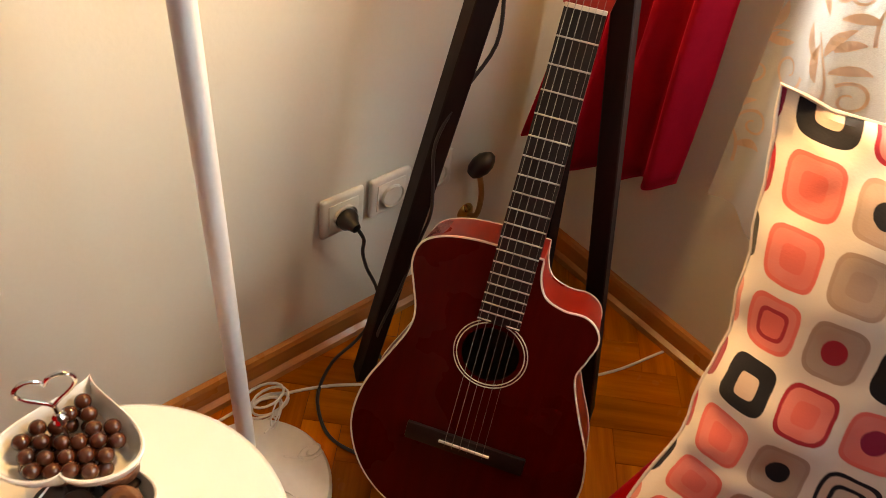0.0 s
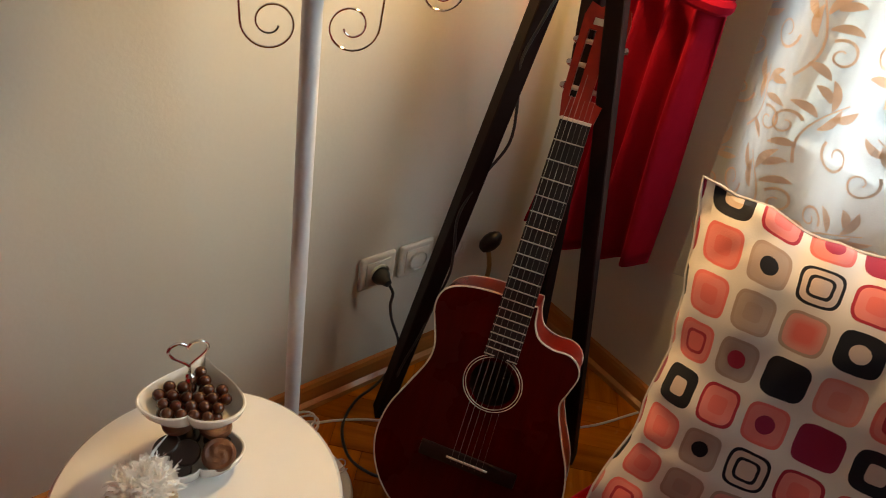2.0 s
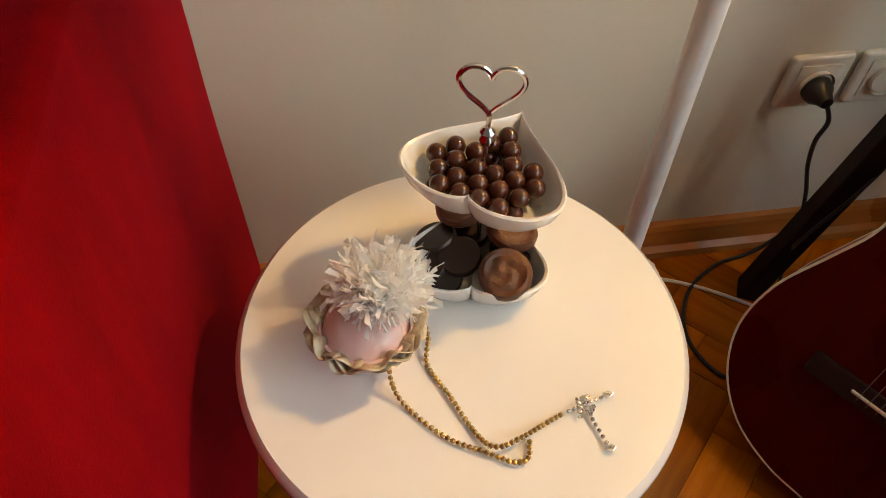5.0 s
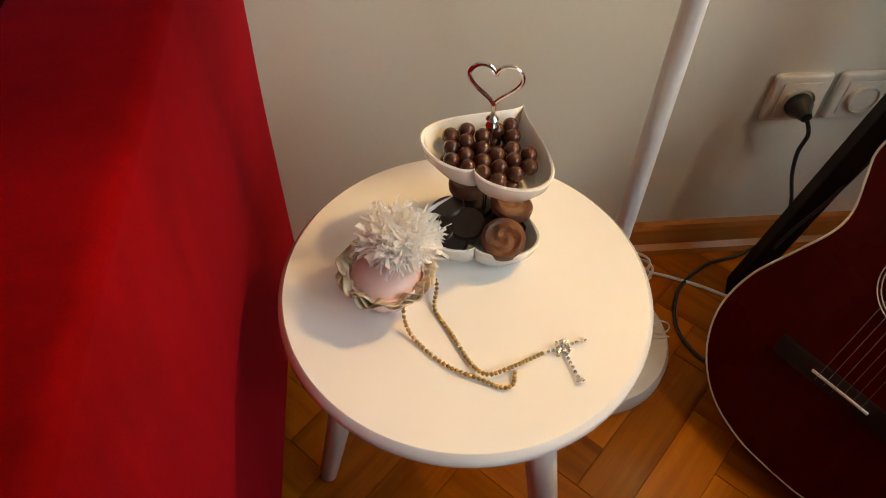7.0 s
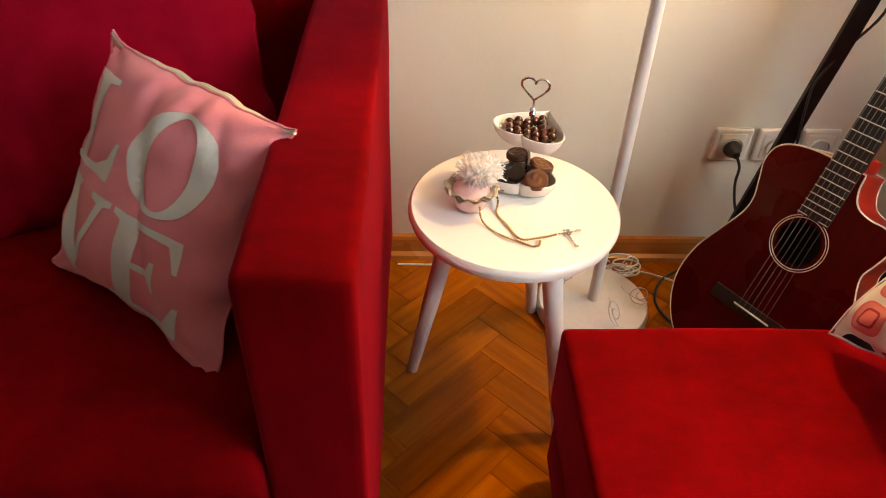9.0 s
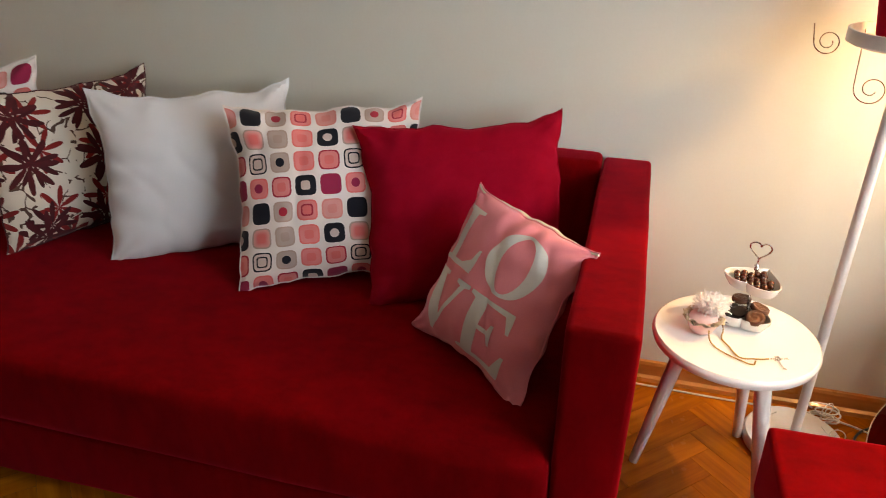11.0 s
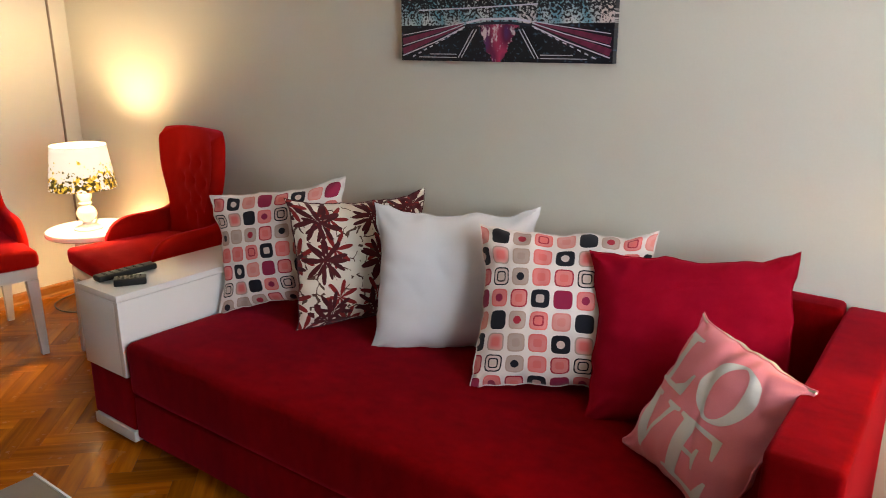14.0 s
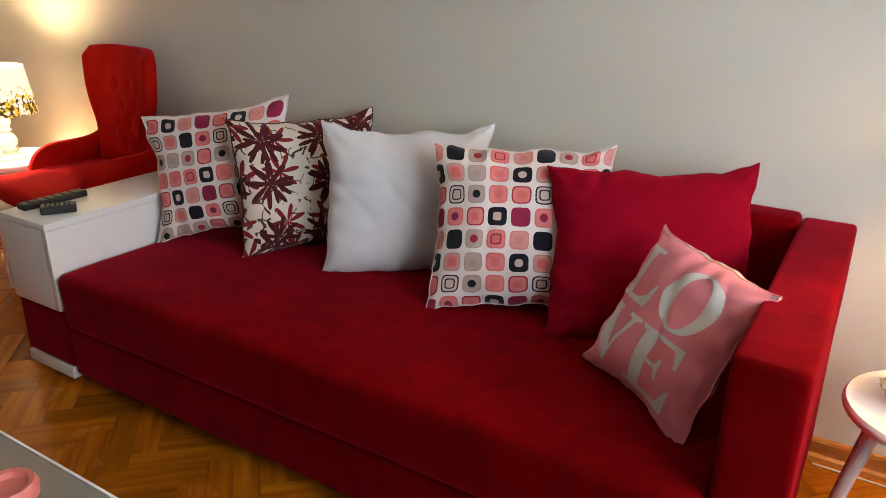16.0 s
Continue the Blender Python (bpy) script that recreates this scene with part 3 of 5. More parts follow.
def pillow_mesh(w, h, thick, seed, shift=(0, 0), turn=0):
    """turn: how the print lies, in quarter turns; shift: its offset in metres."""
    c, q = (1, 0, -1, 0)[turn], (0, 1, 0, -1)[turn]
    bm = bmesh.new()
    n = 64
    for side in (1, -1):
        sheet(lambda a, b: pillow_place(2 * a - 1, 2 * b - 1, w, h, thick, seed, side), n, n, bm, lambda a, b: (c * a * w - q * (b - 1) * h + shift[0], q * a * w + c * (b - 1) * h + shift[1]))
    bmesh.ops.remove_doubles(bm, verts=bm.verts[:], dist=0.0005)
    return bm


def cushion(name, centre, across, up, w, h, thick, material, label, seed, shift=(0, 0), group="", turn=0):
    ob = thing(name, basis(centre, across, up), label, "cushion", group)
    part("cover", pillow_mesh(w, h, thick, seed, shift, turn), material, ob)
    seam = []
    for k in range(96):
        a = k / 24
        u, v = [(-1 + 2 * (a % 1), -1), (1, -1 + 2 * (a % 1)), (1 - 2 * (a % 1), 1), (-1, 1 - 2 * (a % 1))][int(a)]
        seam.append(pillow_place(u, v, w, h, thick, seed, 1))
    part("seam", sweep(seam, 0.0022, 6, closed=True), material, ob)
    return ob


cushion("cushion", (-2.547, -0.377, 0.632), (0.864, 0.48, 0.153), (-0.267, 0.178, 0.947), 0.50, 0.42, 0.13, M_squares, "cream cushion printed with pink and black rounded squares", 1, (-1.1 * PITCH, -3.05 * PITCH), "cushions on the long sofa", 1)
cushion("cushion", (-2.271, -0.266, 0.610), (0.505, 0.863, -0.011), (-0.201, 0.13, 0.971), 0.487, 0.433, 0.13, M_flowers, "cream cushion printed with dark red flowers", 2, (0, 0.46), "cushions on the long sofa")
cushion("cushion", (-1.894, -0.252, 0.600), (0.817, 0.576, -0.024), (-0.152, 0.255, 0.955), 0.515, 0.458, 0.15, M_whitecloth, "plain white satin-cotton cushion", 3, (0, 0), "cushions on the long sofa")
cushion("cushion", (-1.487, -0.300, 0.610), (0.908, 0.419, 0.012), (-0.208, 0.427, 0.88), 0.495, 0.463, 0.14, M_squares, "cream cushion printed with pink and black rounded squares", 4, (-0.5 * PITCH, 0.0), "cushions on the long sofa")
cushion("cushion", (-1.144, -0.285, 0.602), (0.949, 0.307, 0.07), (-0.213, 0.461, 0.862), 0.51, 0.452, 0.15, M_redcloth, "plain crimson cushion with pointed corners", 5, (0, 0), "cushions on the long sofa")
LW, LSEED, LT = 0.358, 6, 0.13
love = cushion("cushion", (-1.003, -0.559, 0.551), (0.789, -0.612, -0.048), (0.34, 0.371, 0.864), LW, LW, LT, M_pinkcloth, "pink linen cushion lettered LOVE in pale serif capitals", LSEED, (0, 0), "cushions on the long sofa")
piping = [pillow_place(-1 + 2 * k / 40, 1, LW, LW, LT, LSEED, 1) + Vector((0, -0.004, -0.012 * math.sin(math.pi * k / 40))) for k in range(41)]
part("zip_edge", sweep(piping, [0.003 + 0.007 * math.sin(math.pi * k / 40) for k in range(41)], 8), M_cream, love, "cream cotton edge along the opening")


def letter(outlines, parent):
    """Flat capitals laid on the front of the pink cushion; outlines in cushion units, -1 to 1."""
    bm = bmesh.new()
    edges = []
    for ring in outlines:
        vs = [bm.verts.new((x * 1.09 - 0.02, y * 1.09, 0)) for x, y in ring]
        edges += [bm.edges.new((vs[i], vs[(i + 1) % len(vs)])) for i in range(len(vs))]
    bmesh.ops.triangle_fill(bm, use_beauty=True, use_dissolve=False, edges=edges)
    for k in range(-19, 20):
        for normal in ((1, 0, 0), (0, 1, 0)):
            bmesh.ops.bisect_plane(bm, geom=bm.verts[:] + bm.edges[:] + bm.faces[:], plane_co=[c * k / 20 for c in normal], plane_no=normal)
    for v in bm.verts:
        p = pillow_place(v.co.x, v.co.y, LW, LW, LT, LSEED, 1)
        v.co = p + Vector((0, 0, 0.0016))
    bmesh.ops.triangulate(bm, faces=bm.faces[:])
    part("letter", bm, M_letter, parent, "pale grey serif capital letter")


def ring(cx, cy, rx, ry, n=40):
    return [(cx + rx * math.cos(k * math.tau / n), cy + ry * math.sin(k * math.tau / n)) for k in range(n)]


letter([[(-0.80, 0.72), (-0.46, 0.72), (-0.46, 0.68), (-0.56, 0.66), (-0.56, 0.10), (-0.40, 0.10), (-0.26, 0.18), (-0.20, 0.32), (-0.16, 0.32), (-0.18, 0.04), (-0.80, 0.04), (-0.80, 0.08), (-0.72, 0.10), (-0.72, 0.66), (-0.80, 0.68)]], love)
letter([ring(0.30, 0.38, 0.37, 0.37), ring(0.30, 0.38, 0.19, 0.335)], love)
letter([[(-0.84, -0.06), (-0.50, -0.06), (-0.50, -0.10), (-0.58, -0.12), (-0.38, -0.56), (-0.20, -0.12), (-0.28, -0.10), (-0.28, -0.06), (-0.06, -0.06), (-0.06, -0.10), (-0.13, -0.12), (-0.42, -0.78), (-0.48, -0.78), (-0.76, -0.12), (-0.84, -0.10)]], love)
letter([[(-0.02, -0.06), (0.62, -0.06), (0.64, -0.28), (0.60, -0.28), (0.52, -0.12), (0.24, -0.10), (0.24, -0.36), (0.36, -0.37), (0.40, -0.28), (0.44, -0.28), (0.44, -0.52), (0.40, -0.52), (0.36, -0.42), (0.24, -0.41), (0.24, -0.72), (0.52, -0.71), (0.64, -0.52), (0.68, -0.52), (0.64, -0.78), (-0.02, -0.78), (-0.02, -0.74), (0.07, -0.72), (0.07, -0.12), (-0.02, -0.10)]], love)
cushion("cushion", (0.133, -0.8235, 0.631), (0.364, -0.927, 0.089), (0.371, 0.232, 0.899), 0.505, 0.485, 0.14, M_squares, "cream cushion printed with coral and black rounded squares", 7, (3.17 * PITCH, -3.57 * PITCH), turn=2)

# ---------- seating ----------


def soft_block(x0, x1, y0, y1, z0, z1, bevel, puff=0.0, cuts=10):
    """An upholstered block: rounded edges and a slightly crowned top."""
    bm = block(x0, x1, y0, y1, z0, z1, bevel, 3)
    bmesh.ops.subdivide_edges(bm, edges=[e for e in bm.edges if e.calc_length() > 0.2], cuts=cuts, use_grid_fill=True)
    for v in bm.verts:
        a, b = (v.co.x - x0) / (x1 - x0) * 2 - 1, (v.co.y - y0) / (y1 - y0) * 2 - 1
        if v.co.z > z1 - bevel * 1.2:
            v.co.z += puff * (1 - a ** 4) * (1 - b ** 4)
        v.co += Vector((noise.noise(v.co * 4), noise.noise(v.co * 4 + Vector((9, 0, 0))), noise.noise(v.co * 4 + Vector((0, 9, 0))))) * 0.004
    return bm


SX0, SX1, SF = -2.985, -0.714, -0.895
sofa = thing("sofa", pose(0, 0, 0), "long crimson velvet sofa with a white end unit", "sofa")
part("seat", soft_block(-2.735, SX1 - 0.125, SF, -0.17, 0.215, 0.395, 0.03, 0.012), M_velvet, sofa)
part("base", soft_block(-2.735, SX1 - 0.125, SF + 0.012, -0.02, 0.055, 0.212, 0.012), M_velvet, sofa)
arm = block(SX1 - 0.122, SX1, SF + 0.03, -0.004, 0.055, 0.68, 0.014, 3, cuts=0)
bmesh.ops.subdivide_edges(arm, edges=[e for e in arm.edges if e.calc_length() > 0.2], cuts=8, use_grid_fill=True)
for v in arm.verts:
    v.co += Vector((noise.noise(v.co * 5), noise.noise(v.co * 5 + Vector((9, 0, 0))), noise.noise(v.co * 5 + Vector((0, 9, 0))))) * 0.003
part("armrest", arm, M_velvet, sofa)
back = soft_block(-2.735, SX1 - 0.126, -0.165, -0.004, 0.215, 0.692, 0.02)
for v in back.verts:
    v.co.y += 0.06 * max(0.0, (v.co.z - 0.40) / 0.28) * (1 if v.co.y < -0.08 else 0)
part("backrest", back, M_velvet, sofa)
for x in (-2.6, -1.75, -0.8):
    for y in (-0.80, -0.10):
        part("leg", block(x - 0.03, x + 0.03, y - 0.03, y + 0.03, 0, 0.056, 0.004), M_dark, sofa, "short black plastic leg")
unit = part("end_unit", block(SX0, -2.74, SF, -0.02, 0.53, 0.553, 0.003), M_white, sofa, "glossy white end unit")
part("side_panel", block(-2.765, -2.742, SF + 0.002, -0.02, 0.27, 0.529, 0.002), M_white, unit)
part("front_panel", block(SX0, -2.767, SF + 0.002, SF + 0.022, 0.27, 0.529, 0.002), M_white, unit)
part("outer_panel", block(SX0, SX0 + 0.022, SF + 0.024, -0.02, 0.27, 0.529, 0.002), M_white, unit)
part("lower_body", soft_block(SX0 + 0.004, -2.738, SF + 0.008, -0.02, 0.078, 0.268, 0.01), M_velvet, sofa)
# black board stands in for the shade beneath the plinth
part("shade_board", block(SX0 + 0.05, -2.76, SF + 0.06, -0.06, 0.0, 0.035), M_dark, sofa, smooth=False)
part("plinth", block(SX0 + 0.002, -2.740, SF + 0.004, -0.06, 0.036, 0.074, 0.002), M_white, sofa, "white plinth strip")

sofa2 = thing("sofa", pose(0, 0, 0), "crimson velvet daybed sofa under the window", "sofa")
part("seat", soft_block(-0.437, 0.28, -2.75, -0.612, 0.20, 0.370, 0.014, 0.004), M_velvet, sofa2)
part("base", soft_block(-0.425, 0.50, -2.74, -0.622, 0.05, 0.198, 0.01), M_velvet, sofa2)
part("backrest", soft_block(0.285, 0.50, -2.75, -0.70, 0.20, 0.60, 0.03), M_velvet, sofa2)
for x in (-0.36, 0.42):
    for y in (-2.65, -1.7, -0.72):
        part("leg", block(x - 0.03, x + 0.03, y - 0.03, y + 0.03, 0, 0.052, 0.004), M_dark, sofa2, "short black plastic leg")


def remote(name, where, turn, l, w, h, label):
    ob = thing(name, pose(*where, 0, 0, turn), label, "remote control")
    bm = block(-l / 2, l / 2, -w / 2, w / 2, 0, h, 0.006, 3)
    part("body", bm, M_black, ob)
    bt = bmesh.new()
    for i in range(6):
        for j in range(3):
            block(-l * 0.38 + i * l * 0.13, -l * 0.38 + i * l * 0.13 + 0.008, (j - 1) * w * 0.28 - 0.003, (j - 1) * w * 0.28 + 0.003, h - 0.001, h + 0.0015, bm=bt)
    part("buttons", bt, M_rubber, ob, "small grey buttons")


remote("remote_control", (-2.926, -0.748, 0.5535), 88, 0.21, 0.045, 0.020, "long black remote control lying on the white end unit")
remote("remote_control", (-2.82, -0.795, 0.5535), 57, 0.10, 0.05, 0.024, "short black remote control lying on the white end unit")


TUFTS = [(x * 0.095, 0.13 + 0.075 * r) for r in range(4) for x in ((-0.5, 0.5) if r % 2 else (-1, 0, 1))]


def wing_chair(m, label):
    """A dining chair with a tall waisted back, low side wings and white wooden legs. Faces -y."""
    ob = thing("wing_chair", m, label, "chair", "pair of red chairs beside the lamp table")
    w, d, sz = 0.25, 0.27, 0.47
    part("seat", soft_block(-w, w, -d, d, sz - 0.075, sz, 0.025, 0.012, 6), M_velvet2, ob)

    def backplace(a, b):
        z = sz - 0.02 + b * 0.51
        t = b
        half = 0.264 - 0.085 * math.exp(-((t - 0.24) / 0.29) ** 2)
        if t > 0.90:
            half -= 0.016 * ((t - 0.90) / 0.10) ** 2.5
        z -= 0.022 * abs(2 * a - 1) ** 4 * t ** 4
        x = half * (2 * a - 1)
        curl = -0.105 * abs(2 * a - 1) ** 3 * 0.52
        y = d - 0.03 + 0.030 * t + curl
        for bu, bz in TUFTS:
            gap = math.hypot(x - bu, (b * 0.51 - bz) * 0.9)
            y += 0.013 * math.exp(-(gap / 0.020) ** 2) - 0.006 * math.exp(-((gap - 0.05) / 0.03) ** 2)
        return Vector((x, y, z))

    solid(part("backrest", sheet(backplace, 56, 64), M_velvet2, ob, "button-tufted scarlet velvet back"), 0.055)
    for bu, bz in TUFTS:
        seat_of = backplace(0.5 + bu / 0.46, bz / 0.51)
        button = bmesh.new()
        bmesh.ops.create_uvsphere(button, u_segments=12, v_segments=8, radius=0.009, matrix=Matrix.Translation((seat_of.x, seat_of.y - 0.028, seat_of.z)) @ Matrix.Diagonal((1, 0.5, 1, 1)))
        part("button", button, M_velvet2, ob, "covered tufting button")
    for s in (-1, 1):
        def wing(a, b, s=s):
            y = d + 0.0 - a * 0.37
            top = 0.100 + 0.10 * (1 - a) ** 9 - 0.060 * a ** 12
            return Vector((s * (w - 0.012), y, sz - 0.05 + b * (top + 0.05) - (0.03 * a ** 6) * b))
        solid(part("wing", sheet(wing, 28, 5), M_velvet2, ob), 0.04)
    part("apron", block(-w + 0.012, w - 0.012, -d + 0.012, d - 0.012, sz - 0.13, sz - 0.077, 0.004), M_white, ob, "white painted wooden apron")
    for sx in (-1, 1):
        for sy in (-1, 1):
            leg = bmesh.new()
            top, bot = Vector((sx * (w - 0.035), sy * (d - 0.035), sz - 0.131)), Vector((sx * (w - 0.03), sy * (d - 0.03) + (0.06 if sy > 0 else -0.015), 0.0))
            for p, r in ((top, 0.023), (bot, 0.014)):
                for ax, ay in ((-1, -1), (1, -1), (1, 1), (-1, 1)):
                    leg.verts.new(p + Vector((ax * r, ay * r, 0)))
            leg.verts.ensure_lookup_table()
            vs = leg.verts[:]
            for k in range(4):
                leg.faces.new((vs[k], vs[(k + 1) % 4], vs[4 + (k + 1) % 4], vs[4 + k]))
            leg.faces.new(vs[:4])
            leg.faces.new(vs[4:])
            part("leg", leg, M_white, ob, "white tapered wooden leg", smooth=False)
    return ob


CHAIR = wing_chair(pose(-3.447, -0.330, 0, 0, 0, -9), "scarlet velvet wing chair with white legs beside the sofa")
c2 = copy_thing(CHAIR, pose(-4.10, -0.845, 0, 0, 0, 80))
tagged(c2, "scarlet velvet wing chair with white legs near the far wall")

# ---------- tables ----------


def round_table(m, radius, top, legs, label):
    ob = thing("side_table", m, label, "table")
    part("tabletop", lathe([(0, top - 0.026), (radius - 0.012, top - 0.026), (radius - 0.003, top - 0.021), (radius, top - 0.012), (radius - 0.001, top - 0.005), (radius - 0.006, top), (0, top)], 96), M_white, ob, "round white lacquered top")
    for a, r0, r1 in legs:
        p, q = Vector((r0 * math.cos(radians(a)), r0 * math.sin(radians(a)), top - 0.027)), Vector((r1 * math.cos(radians(a)), r1 * math.sin(radians(a)), 0.004))
        part("leg", sweep([p, p.lerp(q, 0.5), q], [0.019, 0.016, 0.0115], 20), M_white, ob, "white turned tapering leg")
    return ob


TX, TY, TZ = -0.490, -0.374, 0.42
round_table(pose(TX, TY, 0), 0.181, TZ, ((-58, 0.105, 0.198), (181, 0.10, 0.172), (62, 0.105, 0.198)), "small round white side table on three splayed legs")
round_table(pose(-3.96, -0.315, 0), 0.203, 0.475, ((-60, 0.11, 0.19), (180, 0.11, 0.19), (60, 0.11, 0.19)), "round white lamp table between two red chairs")
coffee = thing("coffee_table", pose(-1.75, -1.72, 0), "low grey-topped coffee table with a pale edge", "table")
part("tabletop", block(-0.45, 0.45, -0.30, 0.30, 0.375, 0.40, 0.003), M_table, coffee, "grey laminate top")
part("edge_strip", block(-0.455, 0.455, 0.3005, 0.306, 0.37, 0.401, 0.001), M_white, coffee, "thin white edging")
for x in (-0.40, 0.40):
    for y in (-0.25, 0.25):
        part("leg", block(x - 0.025, x + 0.025, y - 0.025, y + 0.025, 0, 0.374, 0.003), M_white, coffee)
candle = thing("candle_bowl", pose(-1.84, -1.52, 0.4005), "round pink wax candle bowl on the coffee table", "candle")
part("bowl", lathe([(0, 0), (0.035, 0.0), (0.046, 0.012), (0.048, 0.03), (0.042, 0.042), (0.034, 0.040), (0.030, 0.030), (0, 0.028)], 32), M_pinkwax, candle)

tl = thing("table_lamp", pose(-3.956, -0.332, 0.4755), "lit table lamp with a turned white base and flowered shade", "lamp")
part("base", lathe([(0, 0), (0.062, 0), (0.064, 0.008), (0.05, 0.016), (0.026, 0.026), (0.022, 0.036), (0.042, 0.062), (0.045, 0.078), (0.036, 0.10), (0.021, 0.115), (0.030, 0.125), (0.021, 0.133), (0.031, 0.155), (0.030, 0.175), (0.016, 0.195), (0.010, 0.21), (0.010, 0.29), (0, 0.29)], 32), M_white, tl)
shade = bmesh.new()
sheet(lambda a, b: Vector(((0.145 - 0.028 * b) * math.cos(a * math.tau), (0.145 - 0.028 * b) * math.sin(a * math.tau), 0.195 + 0.20 * b)), 48, 8, shade, wrap=True)
solid(part("shade", shade, M_shade, tl, "pale lampshade with yellow blooms round the lower rim"), 0.002)

# ---------- sweets and trinkets on the side table ----------


def heart(t, size):
    """A heart outline with its tip towards +y; t from 0 to 1."""
    a = t * math.tau
    x = 16 * math.sin(a) ** 3
    y = 13 * math.cos(a) - 3.4 * math.cos(2 * a) - 1.0 * math.cos(3 * a) - 0.3 * math.cos(4 * a)
    return Vector((x / 34.0 * size, (-y - 2.5) / 32.0 * size, 0))


def heart_bowl(parent, m, size, depth):
    bm = bmesh.new()
    prof = [(0.0, 0.0), (0.62, 0.0), (0.80, 0.12), (0.95, 0.62), (1.0, 1.0), (0.975, 1.04), (0.94, 1.0), (0.88, 0.62), (0.72, 0.22), (0.55, 0.14), (0.0, 0.14)]
    n = 72
    rings = []
    for s, z in prof:
        if s == 0:
            rings.append([bm.verts.new((0, 0, z * depth))])
            continue
        rings.append([bm.verts.new(heart(k / n, size) * s + Vector((0, 0, z * depth))) for k in range(n)])
    for A, B in zip(rings, rings[1:]):
        for k in range(n):
            j = (k + 1) % n
            if len(A) == 1:
                bm.faces.new((A[0], B[k], B[j]))
            elif len(B) == 1:
                bm.faces.new((A[k], A[j], B[0]))
            else:
                bm.faces.new((A[k], A[j], B[j], B[k]))
    return part("bowl", bm, M_porcelain, parent, "heart-shaped white porcelain bowl", at=m)


STX, STY = -0.465, -0.301
stand = thing("tiered_dish", pose(STX, STY, TZ + 0.0008), "two-tier white heart-shaped sweet dish on a chrome rod", "dish")
heart_bowl(stand, pose(-0.006, -0.014, 0, 0, 0, -14), 0.130, 0.030)
heart_bowl(stand, pose(0.007, 0.002, 0.083, 0, 0, -35), 0.139, 0.030)
part("rod", sweep([(0, 0, 0.004), (0, 0, 0.14)], 0.0022, 10), M_chrome, stand)
part("collar", lathe([(0, 0.128), (0.005, 0.129), (0.006, 0.133), (0.004, 0.137), (0.006, 0.140), (0.003, 0.144), (0, 0.144)], 16), M_chrome, stand)
loop = []
for k in range(61):
    a = (0.5 + 0.93 * k / 60) * math.tau
    loop.append(Vector((16 * math.sin(a) ** 3 / 34 * 0.048, 0.0, 0.179 + (13 * math.cos(a) - 5 * math.cos(2 * a) - 2 * math.cos(3 * a) - math.cos(4 * a)) / 32 * 0.046)))
part("handle", sweep([Vector((0, 0, 0.142))] + loop, 0.0020, 8), M_chrome, stand, "chrome wire handle bent into a heart").matrix_basis = pose(0, 0, 0, 0, 0, -14)

rng = random.Random(5)


def inside_heart(x, y, size):
    ring = [heart(k / 60, size) for k in range(60)]
    hit = False
    for p, q in zip(ring, ring[1:] + ring[:1]):
        if (p.y > y) != (q.y > y) and x < (q.x - p.x) * (y - p.y) / (q.y - p.y) + p.x:
            hit = not hit
    return hit


ballmesh = bmesh.new()
bmesh.ops.create_uvsphere(ballmesh, u_segments=18, v_segments=12, radius=0.0078)
first = part("chocolate_ball", ballmesh, M_choc)
tagged_at(first, pose(0, 0, 0), "glossy brown chocolate ball in the upper heart bowl", "chocolate", "chocolate balls in the heart bowl")
spots = []
turnh = Matrix.Rotation(radians(-35), 3, "Z")
for layer, (scale, z) in enumerate(((0.62, 0.0126), (0.74, 0.0232))):
    step = 0.0162
    for i in range(-5, 6):
        for j in range(-5, 6):
            x, y = (i + 0.5 * (j % 2)) * step, j * step * 0.88 + (0.006 if layer else 0)
            if inside_heart(x, y + 0.002, 0.139 * scale) and math.hypot(x, y) > 0.0095:
                p = turnh @ Vector((x + rng.uniform(-0.001, 0.001), y + rng.uniform(-0.001, 0.001), 0))
                spots.append((STX + 0.004 + p.x, STY + p.y, TZ + 0.0838 + z + rng.uniform(0, 0.001)))
first.matrix_basis = pose(*spots[0])
for s in spots[1:]:
    copy_thing(first, pose(*s, rng.uniform(0, 90), rng.uniform(0, 90), 0))

disc = lathe([(0, 0), (0.0195, 0.0005), (0.0215, 0.003), (0.0215, 0.0085), (0.020, 0.011), (0.017, 0.0118), (0.0150, 0.0110), (0.0120, 0.0112), (0.0090, 0.0112), (0.0060, 0.0112), (0.0030, 0.0112), (0, 0.0114)], 28)
for v in disc.verts:
    if v.co.z > 0.0100:
        a, far = math.atan2(v.co.y, v.co.x), v.co.xy.length
        v.co.z += 0.0011 * math.sin(a * 2 + far * 520) * min(1.0, far / 0.006)
biscuit = part("biscuit", disc, M_choc2)
tagged_at(biscuit, pose(STX + 0.012, STY - 0.049, TZ + 0.029, 18, -6, 0), "round milk-chocolate biscuit in the lower heart bowl", "biscuit", "biscuits in the lower bowl")
for dx, dy, dz, rx, ry in ((-0.016, 0.024, 0.036, -8, -4), (0.020, -0.004, 0.032, 4, 12)):
    copy_thing(biscuit, pose(STX + 0.004 + dx, STY - 0.006 + dy, TZ + dz, rx, ry, 30))
disc2 = lathe([(0, 0), (0.0165, 0.0005), (0.018, 0.003), (0.018, 0.006), (0.0165, 0.008), (0, 0.0085)], 28)
dark = part("biscuit", disc2, M_darkchoc)
tagged_at(dark, pose(STX - 0.036, STY - 0.034, TZ + 0.016, 22, -16, 0), "round dark-chocolate biscuit in the lower heart bowl", "biscuit", "biscuits in the lower bowl")
